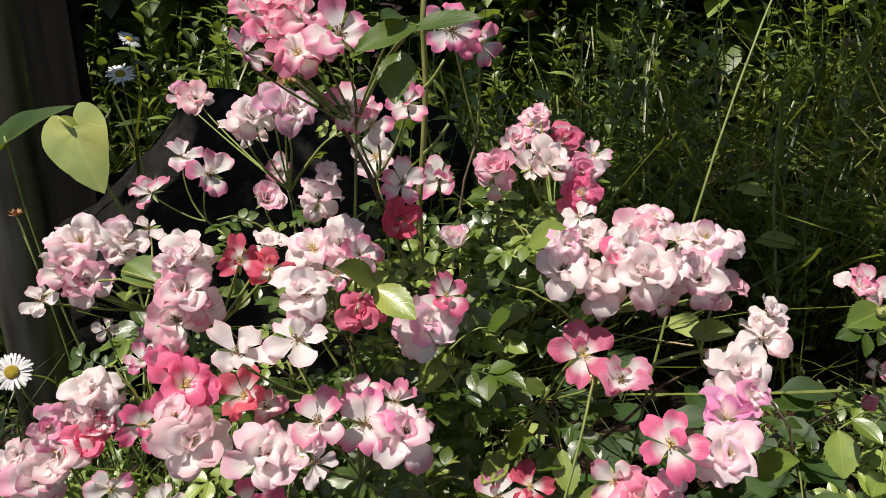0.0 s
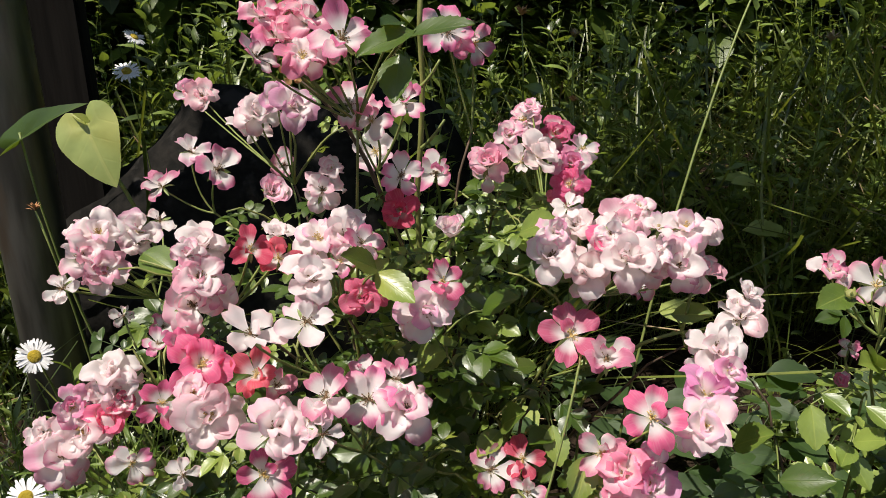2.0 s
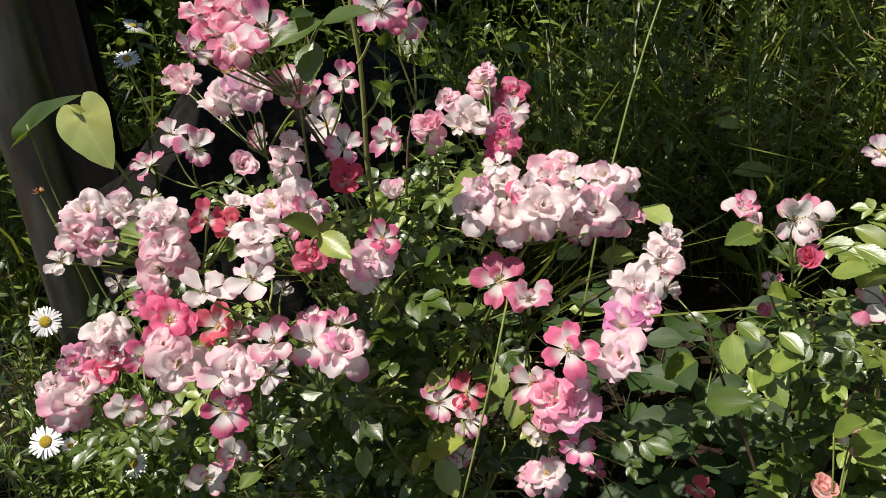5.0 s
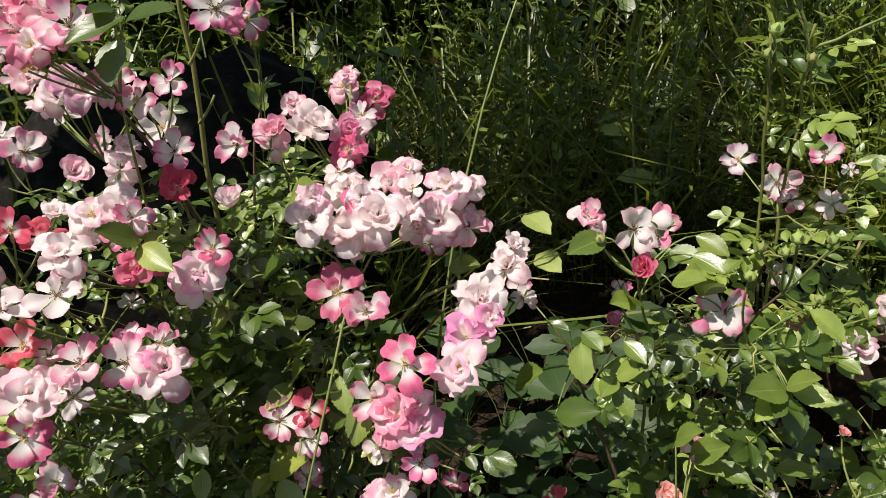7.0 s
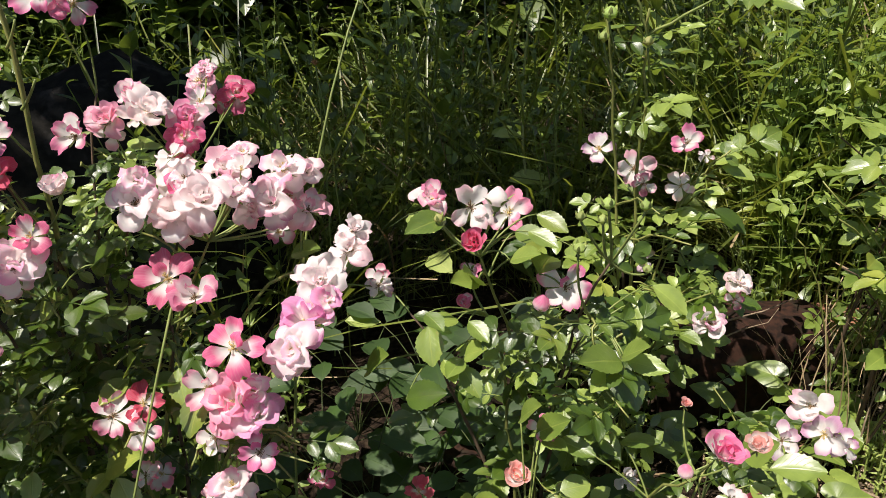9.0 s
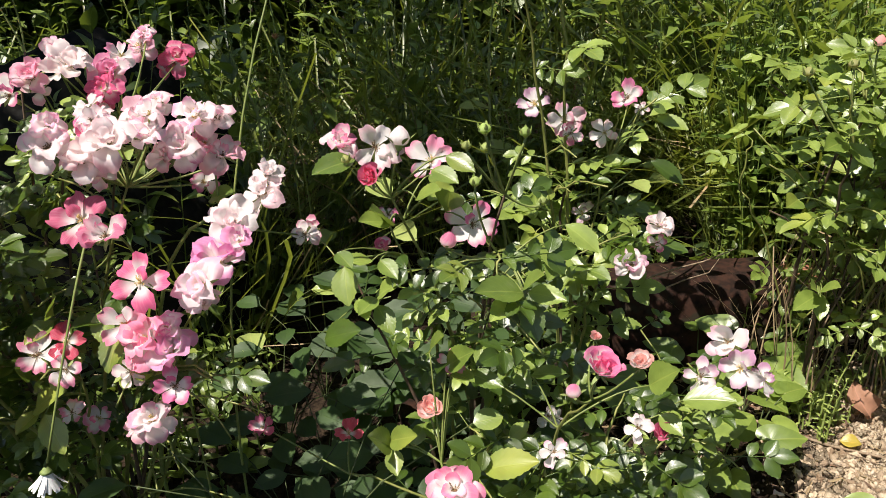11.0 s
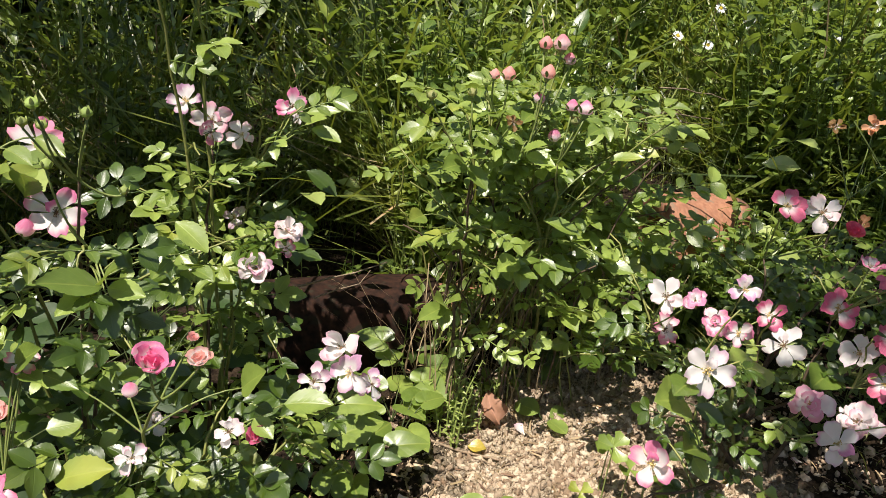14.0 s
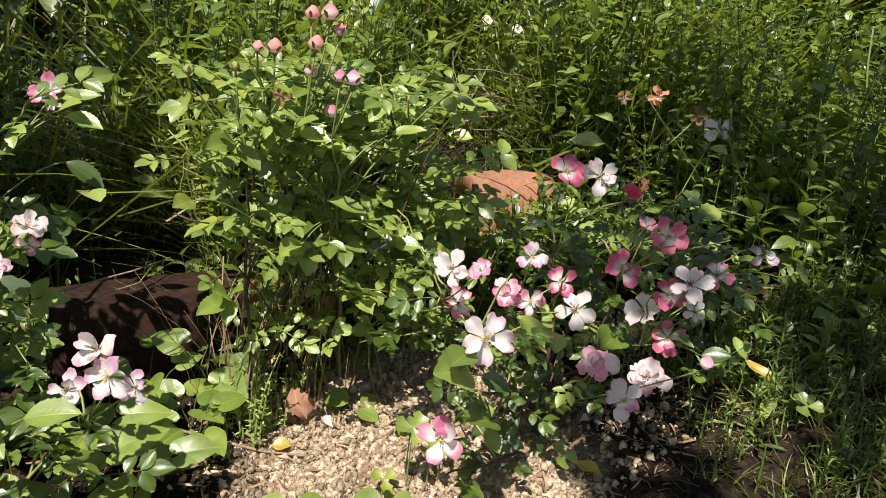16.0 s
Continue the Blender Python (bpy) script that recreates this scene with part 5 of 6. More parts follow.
# ---- vine with heart-shaped leaves, daisies, stalks ----
def heart_leaf_mesh(name, wide, mat, fold=0.06, droop=0.12, wave=0.012):
    """A heart-shaped leaf of length 1 along y, its two lobes behind the stalk."""
    turns = (0, 14, 34, 60, 90, 120, 148, 168, 180)
    reach = (0.98, 0.80, 0.63, 0.56, 0.54, 0.51, 0.42, 0.24, 0.05)
    rings, spokes = 6, 44
    v, u, f = [(0.0, 0.0, 0.0)], [(0.5, 0.05)], []
    for i in range(1, rings + 1):
        k = i / rings
        for j in range(spokes):
            a = 360.0 * j / spokes
            r = k * float(np.interp(a if a <= 180 else 360 - a, turns, reach))
            x, y = r * math.sin(radians(a)) * wide / 0.54, r * math.cos(radians(a))
            z = fold * abs(x) * 2 - droop * y * abs(y) + wave * k * math.sin(5 * radians(a)) - 0.25 * droop * k ** 3
            v.append((x, y, z))
            u.append((0.5 + 0.5 * x / wide, min(1.0, max(0.0, 0.05 + 0.93 * y))))
    for j in range(spokes):
        q = (j + 1) % spokes
        f.append((0, 1 + q, 1 + j))
        for i in range(rings - 1):
            f.append((1 + i * spokes + j, 1 + i * spokes + q, 1 + (i + 1) * spokes + q, 1 + (i + 1) * spokes + j))
    return mesh_of(name, v, f, mat, u)


def stalk_thing(root, name, pts, r, mat=STALK, r1=None):
    base = root.matrix_basis.translation
    v, f, u = tube([Vector(p) - base for p in pts], r, r1 or r * 0.7, 5)
    return part(name, mesh_of(name, v, f, mat, u), root)


def vine():
    base = Vector((-0.30, 0.84, ground_height(-0.3, 0.84)))
    root = tagged(new("climbing_vine"), "climbing vine with large heart-shaped leaves", "vine")
    root.matrix_basis = Matrix.Translation(base)
    stalk_thing(root, "stem", bow(base, (-0.372, 0.765, 0.505), (-0.24, 0.76, 0.30), 12), 0.003)
    big = heart_leaf_mesh("leaf", 0.52, VINE_LEAF)
    inv = Matrix.Translation(-base)
    part("leaf", big, root, inv @ aim((-0.360, 0.757, 0.502), (0.40, -0.36, -0.84), (-0.30, -0.66, 0.68), 0.067), "yellow-green heart-shaped leaf in sunlight")
    part("leaf", heart_leaf_mesh("leaf", 0.19, ROSE_LEAF, fold=0.35), root, inv @ aim((-0.455, 0.80, 0.480), (0.095, -0.03, 0.062), (-0.1, -0.6, 0.8), 0.10))
    part("leaf", heart_leaf_mesh("leaf", 0.30, VINE_LEAF, fold=0.9), root, inv @ aim((-0.364, 0.760, 0.508), (-0.5, 0.1, 0.30), (0.2, -0.7, 0.6), 0.016))
    stalk_thing(root, "stem", bow(base, (-0.455, 0.80, 0.488), (-0.45, 0.82, 0.20), 8), 0.002)


vine()


def ray_mesh(seed):
    """One white ray of a daisy head, 1 long."""
    r = random.Random(seed)
    b = blade(lambda t: 0.10 * min(1, 3 * t + 0.35) * (1 if t < 0.9 else 0.6), 4, 0.2, r.uniform(0.0, 0.25), cols=1)
    return mesh_of("ray", b[0], b[1], DAISY_WHITE, b[2])


def rays_on(root, m, lift0=0.05, long=0.78):
    for ring, lift in ((0, lift0), (1, lift0 + 0.11)):
        for k in range(17):
            a = 2 * math.pi * (k + ring * 0.5) / 17 + RNG.uniform(-0.07, 0.07)
            part("ray", RNG.choice(RAYS), root, m @ Matrix.Rotation(a, 4, "Z") @ Matrix.Translation((0, 0.22, 0)) @ Matrix.Rotation(lift + RNG.uniform(-0.13, 0.13), 4, "X") @ Matrix.Scale(long * RNG.uniform(0.85, 1.05), 4))


def eye_mesh():
    bm = bmesh.new()
    bmesh.ops.create_uvsphere(bm, u_segments=18, v_segments=9, radius=0.36)
    for w in bm.verts:
        w.co.z = w.co.z * 0.5 + 0.03
        w.co *= 1 + 0.05 * noise.noise(w.co * 30)
    me = bpy.data.meshes.new("eye")
    bm.to_mesh(me)
    bm.free()
    me.materials.append(DAISY_YELLOW)
    return me


RAYS = [ray_mesh(k) for k in range(4)]
EYE_DISC = eye_mesh()
GREEN_CUP = mesh_of("green_cup", *[(lambda q: (q[0], q[1]))(tube([(0, 0, -0.30), (0, 0, -0.22), (0, 0, -0.08), (0, 0, 0.02)], 0.08, 0.36, 10))][0], SEPAL)


def daisy(at, radius, face, foot, label, closed=False):
    at = Vector(at)
    n = Vector(face).normalized()
    foot = Vector((foot[0], foot[1], ground_height(foot[0], foot[1])))
    root = tagged(new("daisy"), label, "daisy", "white daisies")
    root.matrix_basis = Matrix.Translation(foot)
    m = Matrix.Translation(at - foot) @ n.to_track_quat("Z", "Y").to_matrix().to_4x4() @ Matrix.Scale(radius, 4)
    rays_on(root, m, 0.9 if closed else 0.05)
    part("eye", EYE_DISC, root, m)
    part("green_cup", GREEN_CUP, root, m)
    tail = at - n * radius * 0.25
    stalk_thing(root, "stalk", bow(foot, tail, foot.lerp(tail, 0.55) + Vector((0.01, 0.01, 0.06)) - n * 0.04, 9), 0.0014)


for at, rad, face, foot, closed in (
        ((-0.341, 0.556, 0.349), 0.0155, (0.25, -0.75, 0.45), (-0.36, 0.66), False),
        ((-0.440, 1.069, 0.517), 0.019, (0.2, -0.55, 0.75), (-0.44, 1.16), False),
        ((-0.574, 1.02, 0.610), 0.017, (0.1, -0.75, 0.55), (-0.66, 1.05), False),
        ((-0.455, 1.15, 0.556), 0.017, (0.6, -0.2, 0.75), (-0.40, 1.22), False),
        ((-0.305, 0.572, 0.161), 0.0165, (0.1, -0.6, 0.75), (-0.30, 0.62), False),
        ((-0.332, 0.490, 0.256), 0.0165, (0.1, -0.7, 0.65), (-0.36, 0.60), False),
        ((-0.316, 0.500, 0.243), 0.010, (0.1, -0.7, 0.65), (-0.34, 0.60), True)):
    daisy(at, rad, face, foot, "white daisy with a yellow eye on a thin stalk", closed)

for at in ((1.642, 1.32, 0.476), (1.731, 1.32, 0.46), (1.746, 1.32, 0.543)):
    daisy(at, 0.0125, (-0.3, -0.75, 0.5), (at[0] + 0.02, at[1] + 0.05), "small white daisy in the weeds behind the bed")

# a daisy head that hangs over on its long bent stalk
hang = tagged(new("nodding_daisy"), "closed white daisy head hanging from a long bent stalk", "daisy", "white daisies")
hang.matrix_basis = Matrix.Translation((0.125, 0.60, ground_height(0.125, 0.6)))
hb = hang.matrix_basis.translation
stalk_thing(hang, "stalk", bow(hb, (0.112, 0.505, 0.395), (0.14, 0.60, 0.36), 9) + bow((0.110, 0.495, 0.392), (0.060, 0.422, 0.222), (0.098, 0.455, 0.35), 8), 0.0014)
mh = Matrix.Translation(Vector((0.058, 0.420, 0.215)) - hb) @ Vector((-0.15, -0.1, -1)).to_track_quat("Z", "Y").to_matrix().to_4x4() @ Matrix.Scale(0.015, 4)
rays_on(hang, mh, 1.15, 1.2)
part("green_cup", GREEN_CUP, hang, mh)


def dried_head(at, radius, foot, mat, name, label):
    """A spent flower head on a stalk."""
    at = Vector(at)
    foot = Vector((foot[0], foot[1], ground_height(foot[0], foot[1])))
    root = tagged(new(name), label, "flower")
    root.matrix_basis = Matrix.Translation(foot)
    m = Matrix.Translation(at - foot) @ Matrix.Scale(radius, 4)
    b = blade(lance(0.15), 3, 0.3, 0.15, cols=1)
    bract = mesh_of("bract", b[0], b[1], mat, b[2])
    for k in range(16):
        part("bract", bract, root, m @ Matrix.Rotation(k * 2.4, 4, "Z") @ Matrix.Rotation(RNG.uniform(0.5, 1.4), 4, "X"))
    stalk_thing(root, "stalk", bow(foot, at, foot.lerp(at, 0.5) + Vector((0.02, 0, 0.08)), 8), 0.0016)


dried_head((0.122, 1.20, 0.585), 0.019, (0.13, 1.25), RUST_FLOWER, "orange_flower", "small orange flower half open on a stalk")
dried_head((0.207, 1.193, 0.456), 0.012, (0.22, 1.22), RUST_FLOWER, "seed_head", "pale spent seed head on a thin stalk")
dried_head((0.204, 1.20, 0.553), 0.016, (0.19, 1.24), DRY, "seed_head", "brown dried seed head on a stalk")
dried_head((0.600, 1.20, 0.549), 0.020, (0.61, 1.24), DRY, "seed_head", "brown dried seed head on a stalk")
dried_head((-0.375, 0.66, 0.445), 0.009, (-0.36, 0.72), RUST_FLOWER, "seed_head", "small orange-brown spent head on a stalk")


def long_stalk(name, pts, r, label, mat=STALK):
    base = Vector(pts[0])
    v, f, u = tube([Vector(p) - base for p in pts], r, r * 0.6, 5)
    ob = tagged(new(name, mesh_of(name, v, f, mat, u)), label, "stalk")
    ob.matrix_basis = Matrix.Translation(base)


long_stalk("grass_stalk", bow((0.16, 0.62, ground_height(0.16, 0.62)), (0.34, 0.80, 0.70), (0.16, 0.58, 0.46), 12), 0.0017, "long bare grass stalk leaning across the bed")


long_stalk("dry_stalk", bow((0.862, 0.655, ground_height(0.862, 0.655)), (0.905, 0.665, 0.175), (0.855, 0.66, 0.10), 9), 0.0014, "thin dry bent stalk beside the gravel", TWIG)


# ---- broad low weeds ----
def weed(name, at, leaves, size, mesh, label, category, lift=(0.1, 0.7), high=0.06, group=""):
    base = Vector((at[0], at[1], ground_height(at[0], at[1])))
    root = tagged(new(name), label, category, group)
    root.matrix_basis = Matrix.Translation(base)
    for k in range(leaves):
        a = k * 2.4 + RNG.uniform(-0.3, 0.3)
        e = RNG.uniform(*lift)
        h = high * RNG.uniform(0.5, 1.1)
        d = Vector((math.cos(a), math.sin(a), 0))
        s = d * h * 0.7 + Vector((0, 0, h))
        pet = bow((0, 0, 0), s, d * 0.01 + Vector((0, 0, h * 0.7)), 4)
        v, f, u = tube(pet, 0.0011, 0.0007, 4)
        part("leaf_stalk", mesh_of("leaf_stalk", v, f, WEED_STALK, u), root)
        if not hides_bloom(base + s + d * size * 0.5, size * 0.4):
            part("leaf", mesh, root, aim(s, d * math.cos(e) + Vector((0, 0, math.sin(e) * 0.3)), Vector((-0.1, -0.55, 1)) + d * 0.2, size * RNG.uniform(0.75, 1.15), RNG.uniform(-0.3, 0.3)))
    return root


OVAL = blade(ovate(0.29, 0.45), 9, 0.25, 0.2, 0.04, 0.012, 0.5, 2)
OVAL_MESH = mesh_of("leaf", OVAL[0], OVAL[1], BROAD_LEAF, OVAL[2])
ROUND = blade(rounded(0.40, 0.5), 9, 0.2, 0.12, 0, 0.01, 2.0, 2)
ROUND_MESH = mesh_of("leaf", ROUND[0], ROUND[1], PALE_LEAF, ROUND[2])
DOCK_MESH = mesh_of("leaf", OVAL[0], OVAL[1], VINE_LEAF, OVAL[2])
VIOLET = heart_leaf_mesh("leaf", 0.46, PALE_LEAF, 0.10, 0.14)
for x, y, k, s, h in ((0.25, 0.53, 5, 0.055, 0.22), (0.30, 0.52, 6, 0.055, 0.18), (0.20, 0.56, 6, 0.055, 0.18), (0.27, 0.46, 6, 0.06, 0.14),
                      (0.33, 0.44, 6, 0.065, 0.15), (0.36, 0.40, 5, 0.06, 0.10), (0.16, 0.50, 5, 0.05, 0.16), (0.42, 0.62, 6, 0.06, 0.16),
                      (0.30, 0.60, 6, 0.055, 0.10), (0.36, 0.55, 6, 0.055, 0.08), (0.34, 0.66, 6, 0.055, 0.12), (0.42, 0.70, 6, 0.055, 0.11), (0.27, 0.68, 6, 0.05, 0.12), (0.47, 0.66, 5, 0.05, 0.10),
                      (0.20, 0.66, 7, 0.065, 0.13), (0.24, 0.76, 7, 0.07, 0.14), (0.33, 0.76, 7, 0.07, 0.13), (0.42, 0.79, 7, 0.065, 0.14), (0.29, 0.86, 7, 0.07, 0.15), (0.18, 0.83, 7, 0.065, 0.15),
                      (0.39, 0.88, 7, 0.07, 0.15), (0.50, 0.84, 6, 0.065, 0.13), (0.23, 0.96, 7, 0.07, 0.17), (0.35, 0.98, 7, 0.07, 0.17), (0.47, 0.96, 7, 0.07, 0.16), (0.28, 0.59, 6, 0.055, 0.10), (0.38, 0.66, 6, 0.06, 0.11),
                      (0.45, 0.52, 6, 0.055, 0.09), (0.40, 0.46, 6, 0.055, 0.08), (0.52, 0.58, 6, 0.055, 0.09)):
    weed("broadleaf_weed", (x, y), k, s, OVAL_MESH, "dark green broad-leaved weed under the roses", "weed", high=h, group="weeds under the roses")
for x, y, k, s, h in ((0.205, 0.45, 3, 0.034, 0.33), (0.235, 0.45, 3, 0.030, 0.30)):
    weed("round_leaved_weed", (x, y), k, s, ROUND_MESH, "light green weed with rounded leaves", "weed", high=h, group="weeds under the roses")
for x, y, k, s, h in ((0.70, 0.71, 4, 0.044, 0.09), (0.76, 0.75, 4, 0.042, 0.09), (0.66, 0.66, 4, 0.046, 0.10), (0.84, 0.725, 4, 0.042, 0.075), (0.80, 0.69, 4, 0.042, 0.06), (0.79, 0.635, 4, 0.040, 0.06), (0.70, 0.56, 4, 0.042, 0.08), (0.62, 0.55, 5, 0.05, 0.10), (0.65, 0.48, 4, 0.05, 0.08)):
    weed("violet_plant", (x, y), k, s, VIOLET, "low plant with heart-shaped bright green leaves", "weed", high=h, group="violets")
for x, y, k in ((0.985, 0.60, 3), (0.935, 0.42, 5), (0.845, 0.463, 4)):
    weed("plantain", (x, y), k, 0.034, ROUND_MESH, "small pale rosette weed on the gravel", "weed", (0.0, 0.3), 0.012, "weeds on the gravel")


for x, y, k, s, h in ((0.25, 1.28, 4, 0.075, 0.36), (0.33, 1.30, 4, 0.08, 0.38), (0.70, 1.15, 4, 0.07, 0.30),
                      (0.10, 1.10, 4, 0.07, 0.25), (0.95, 1.08, 4, 0.06, 0.28), (1.55, 1.0, 4, 0.06, 0.25), (1.75, 0.85, 4, 0.06, 0.22), (1.50, 0.62, 5, 0.055, 0.14)):
    weed("dock_plant", (x, y), k, s, DOCK_MESH, "weed with broad pale green leaves in the tall grass", "weed", high=h, group="weeds in the meadow")


def clover(x, y, high, size):
    base = Vector((x, y, ground_height(x, y)))
    root = tagged(new("clover"), "bright green three-leaved clover", "clover", "clovers")
    root.matrix_basis = Matrix.Translation(base)
    tilt = Matrix.Rotation(RNG.uniform(0.3, 0.6), 4, "X") @ Matrix.Rotation(RNG.uniform(-0.3, 0.3), 4, "Y") @ Matrix.Rotation(RNG.uniform(0, 6), 4, "Z")
    v, f, u = tube(bow((0, 0, 0), (0, -0.005, high), (0.006, 0.006, high * 0.6), 4), 0.001, 0.0007, 4)
    part("leaf_stalk", mesh_of("leaf_stalk", v, f, STALK, u), root)
    for k in range(3):
        part("leaflet", VIOLET_LEAFLET, root, Matrix.Translation((0, -0.005, high)) @ tilt @ Matrix.Rotation(k * 2.094, 4, "Z") @ Matrix.Scale(size, 4))


LEAFLET = petal_piece(1.0, 0.46, 0.1, 0.3, 0.14, 0.01, 0, 0, 6, 2)
VIOLET_LEAFLET = mesh_of("leaflet", LEAFLET[0], LEAFLET[1], PALE_LEAF, LEAFLET[2])
for x, y, h, s in ((0.965, 0.43, 0.09, 0.022), (0.985, 0.42, 0.06, 0.018), (0.975, 0.45, 0.07, 0.020), (1.02, 0.40, 0.04, 0.018), (1.39, 0.25, 0.05, 0.02),
                   (1.41, 0.27, 0.045, 0.018), (0.94, 0.44, 0.03, 0.017), (1.122, 0.359, 0.03, 0.02), (1.105, 0.61, 0.05, 0.02), (0.74, 0.62, 0.03, 0.018), (0.76, 0.70, 0.05, 0.018)):
    clover(x, y, h, s)


# ---- ground litter ----
def ground_leaf(name, x, y, size, mat, outline, label, rz, tilt=0.15, up=0.006, ruffle=0.03):
    p = blade(outline, 12, 0.35 + 4 * (ruffle - 0.03), 0.18 + 3 * (ruffle - 0.03), 0, ruffle, 1.3, 3, twist=0.5 + 8 * (ruffle - 0.03))
    ob = tagged(new(name, mesh_of(name, p[0], p[1], mat, p[2])), label, "leaf")
    ob.matrix_basis = Matrix.Translation((x, y, ground_height(x, y) + up)) @ Matrix.Rotation(rz, 4, "Z") @ Matrix.Rotation(tilt, 4, "X") @ Matrix.Scale(size, 4)


ground_leaf("fallen_leaf", 0.925, 0.615, 0.046, BROWN_LEAF, ovate(0.36), "curled red-brown dead leaf on the gravel", 0.5, 0.95, 0.006, 0.10)
ground_leaf("fallen_leaf", 0.890, 0.577, 0.024, YELLOW_LEAF, ovate(0.42, 0.5), "small round yellow leaf on the gravel", 1.2)
ground_leaf("fallen_leaf", 1.425, 0.305, 0.052, YELLOW_LEAF, lance(0.17), "yellow lance-shaped leaf lying in the grass", 0.25, 0.5, 0.03)
ground_leaf("fallen_leaf", 1.73, 0.50, 0.085, VINE_LEAF, lance(0.16), "pale green fallen leaf on the ground", -1.0, 0.15, 0.03)
ground_leaf("fallen_leaf", 1.36, 0.275, 0.055, VINE_LEAF, lance(0.15), "pale green fallen leaf in the grass", -1.1, 0.2, 0.03)
ground_leaf("fallen_leaf", 1.09, 0.40, 0.045, YELLOW_LEAF, lance(0.2), "yellowing leaf on dark soil", -1.3, 0.2)
ground_leaf("fallen_leaf", 1.16, 0.33, 0.03, YELLOW_LEAF, ovate(0.3), "yellowing leaf on dark soil", 0.6, 0.2)


def fallen_petal(x, y, size, turn):
    ob = tagged(new("fallen_petal", OPEN_PETALS[int(turn * 7) % len(OPEN_PETALS)]), "pale pink fallen rose petal on the soil", "petal", "fallen petals")
    ob.matrix_basis = Matrix.Translation((x, y, ground_height(x, y) + lumps(x, y) + 0.006)) @ Matrix.Rotation(turn, 4, "Z") @ Matrix.Rotation(0.25, 4, "X") @ Matrix.Scale(size, 4)
    ob.color = (0.92, 0.66, 0.74, 0.2)


for x, y, size, turn in ((0.945, 0.58, 0.036, 0.4), (0.772, 0.535, 0.034, 2.1), (0.80, 0.46, 0.03, 4.0), (1.23, 0.40, 0.03, 1.2), (1.06, 0.52, 0.026, 5.2)):
    fallen_petal(x, y, size, turn)


def twig(pts, r, label="dead grey-brown twig lying on the ground"):
    base = Vector(pts[0])
    v, f, u = tube([Vector(p) - base for p in pts], r, r * 0.45, 5)
    ob = tagged(new("twig", mesh_of("twig", v, f, TWIG, u)), label, "twig", "twigs on the ground")
    ob.matrix_basis = Matrix.Translation(base)


def on_ground(x, y, up=0.004):
    return Vector((x, y, ground_height(x, y) + lumps(x, y) + up))


twig([on_ground(0.74, 0.72, 0.02), on_ground(0.80, 0.66, 0.012), on_ground(0.86, 0.59), on_ground(0.90, 0.55), on_ground(0.94, 0.51)], 0.0028)
for k in range(26):
    x, y, a = RNG.uniform(0.66, 1.35), RNG.uniform(0.32, 0.78), RNG.uniform(0, 6.3)
    ln = RNG.uniform(0.015, 0.05)
    twig([on_ground(x + math.cos(a) * ln * t, y + math.sin(a) * ln * t, 0.003 + 0.004 * math.sin(3 * t)) for t in (-1, -0.5, 0, 0.5, 1)], RNG.uniform(0.0007, 0.0014))
twig([Vector(p) for p in ((0.668, 0.715, 0.185), (0.71, 0.72, 0.192), (0.745, 0.72, 0.198), (0.79, 0.73, 0.206))], 0.0016, "dry straw caught against the edging tile")
twig([Vector(p) for p in ((0.69, 0.715, 0.168), (0.72, 0.72, 0.175), (0.75, 0.715, 0.184), (0.765, 0.72, 0.20))], 0.0012, "dry straw caught against the edging tile")
# dead stems lying in a hollow among the weeds
for p, q in (((1.399, 1.08, 0.345), (1.64, 1.12, 0.319)), ((1.42, 1.08, 0.324), (1.612, 1.12, 0.312)), ((1.433, 1.08, 0.291), (1.579, 1.12, 0.295)), ((1.433, 1.08, 0.394), (1.658, 1.12, 0.366)), ((1.423, 1.08, 0.272), (1.611, 1.12, 0.253)), ((1.45, 1.08, 0.373), (1.569, 1.12, 0.306)), ((1.434, 1.08, 0.351), (1.472, 1.12, 0.265))):
    p, q = Vector(p), Vector(q)
    twig(bow(p, q, (p + q) / 2 + Vector((0, 0, 0.012)), 6, 0.003), 0.0017, "dead straw-coloured stem caught in the weeds")


def patchy(x, y, k):
    """How thickly loose matter k lies at a spot, 0 to 1."""
    return min(1.0, max(0.0, 0.5 + 1.1 * noise.noise((x * 13, y * 13, k * 7)) + 0.7 * noise.noise((x * 37, y * 37, k * 3))))


def crumb_shapes(sub, count, rough):
    bm = bmesh.new()
    bmesh.ops.create_icosphere(bm, subdivisions=sub, radius=1)
    v = np.array([w.co[:] for w in bm.verts])
    f = [tuple(w.index for w in q.verts) for q in bm.faces]
    bm.free()
    out = []
    for g in range(count):
        k = np.array([1 + rough * noise.noise(Vector(p) * 1.5 + Vector((g * 7, 0, 0))) + 0.5 * rough * noise.noise(Vector(p) * 3.7 + Vector((0, g * 5, 0))) for p in v])
        out.append((v * k[:, None], f, [(0, 0)] * len(v)))
    return out


def strewn(name, label, category, mat, shapes, count, place, size, smooth):
    groups = []
    for shape in shapes:
        mats = []
        for k in range(count):
            x, y = place(RNG)
            if x > 1.16 and y < 0.30:
                continue
            s = size(RNG)
            m = pose(x, y, ground_height(x, y) + lumps(x, y) + s * 0.2, RNG.uniform(0, 360), RNG.uniform(0, 360), RNG.uniform(0, 360)) @ Matrix.Diagonal((s, s * RNG.uniform(0.55, 1), s * RNG.uniform(0.45, 0.8), 1))
            mats.append(np.array(m))
        groups.append(spread(shape, mats))
    v, f, u = stack(groups)
    tagged(new(name, mesh_of(name, v, f, mat, None, smooth)), label, category, kind="stuff")


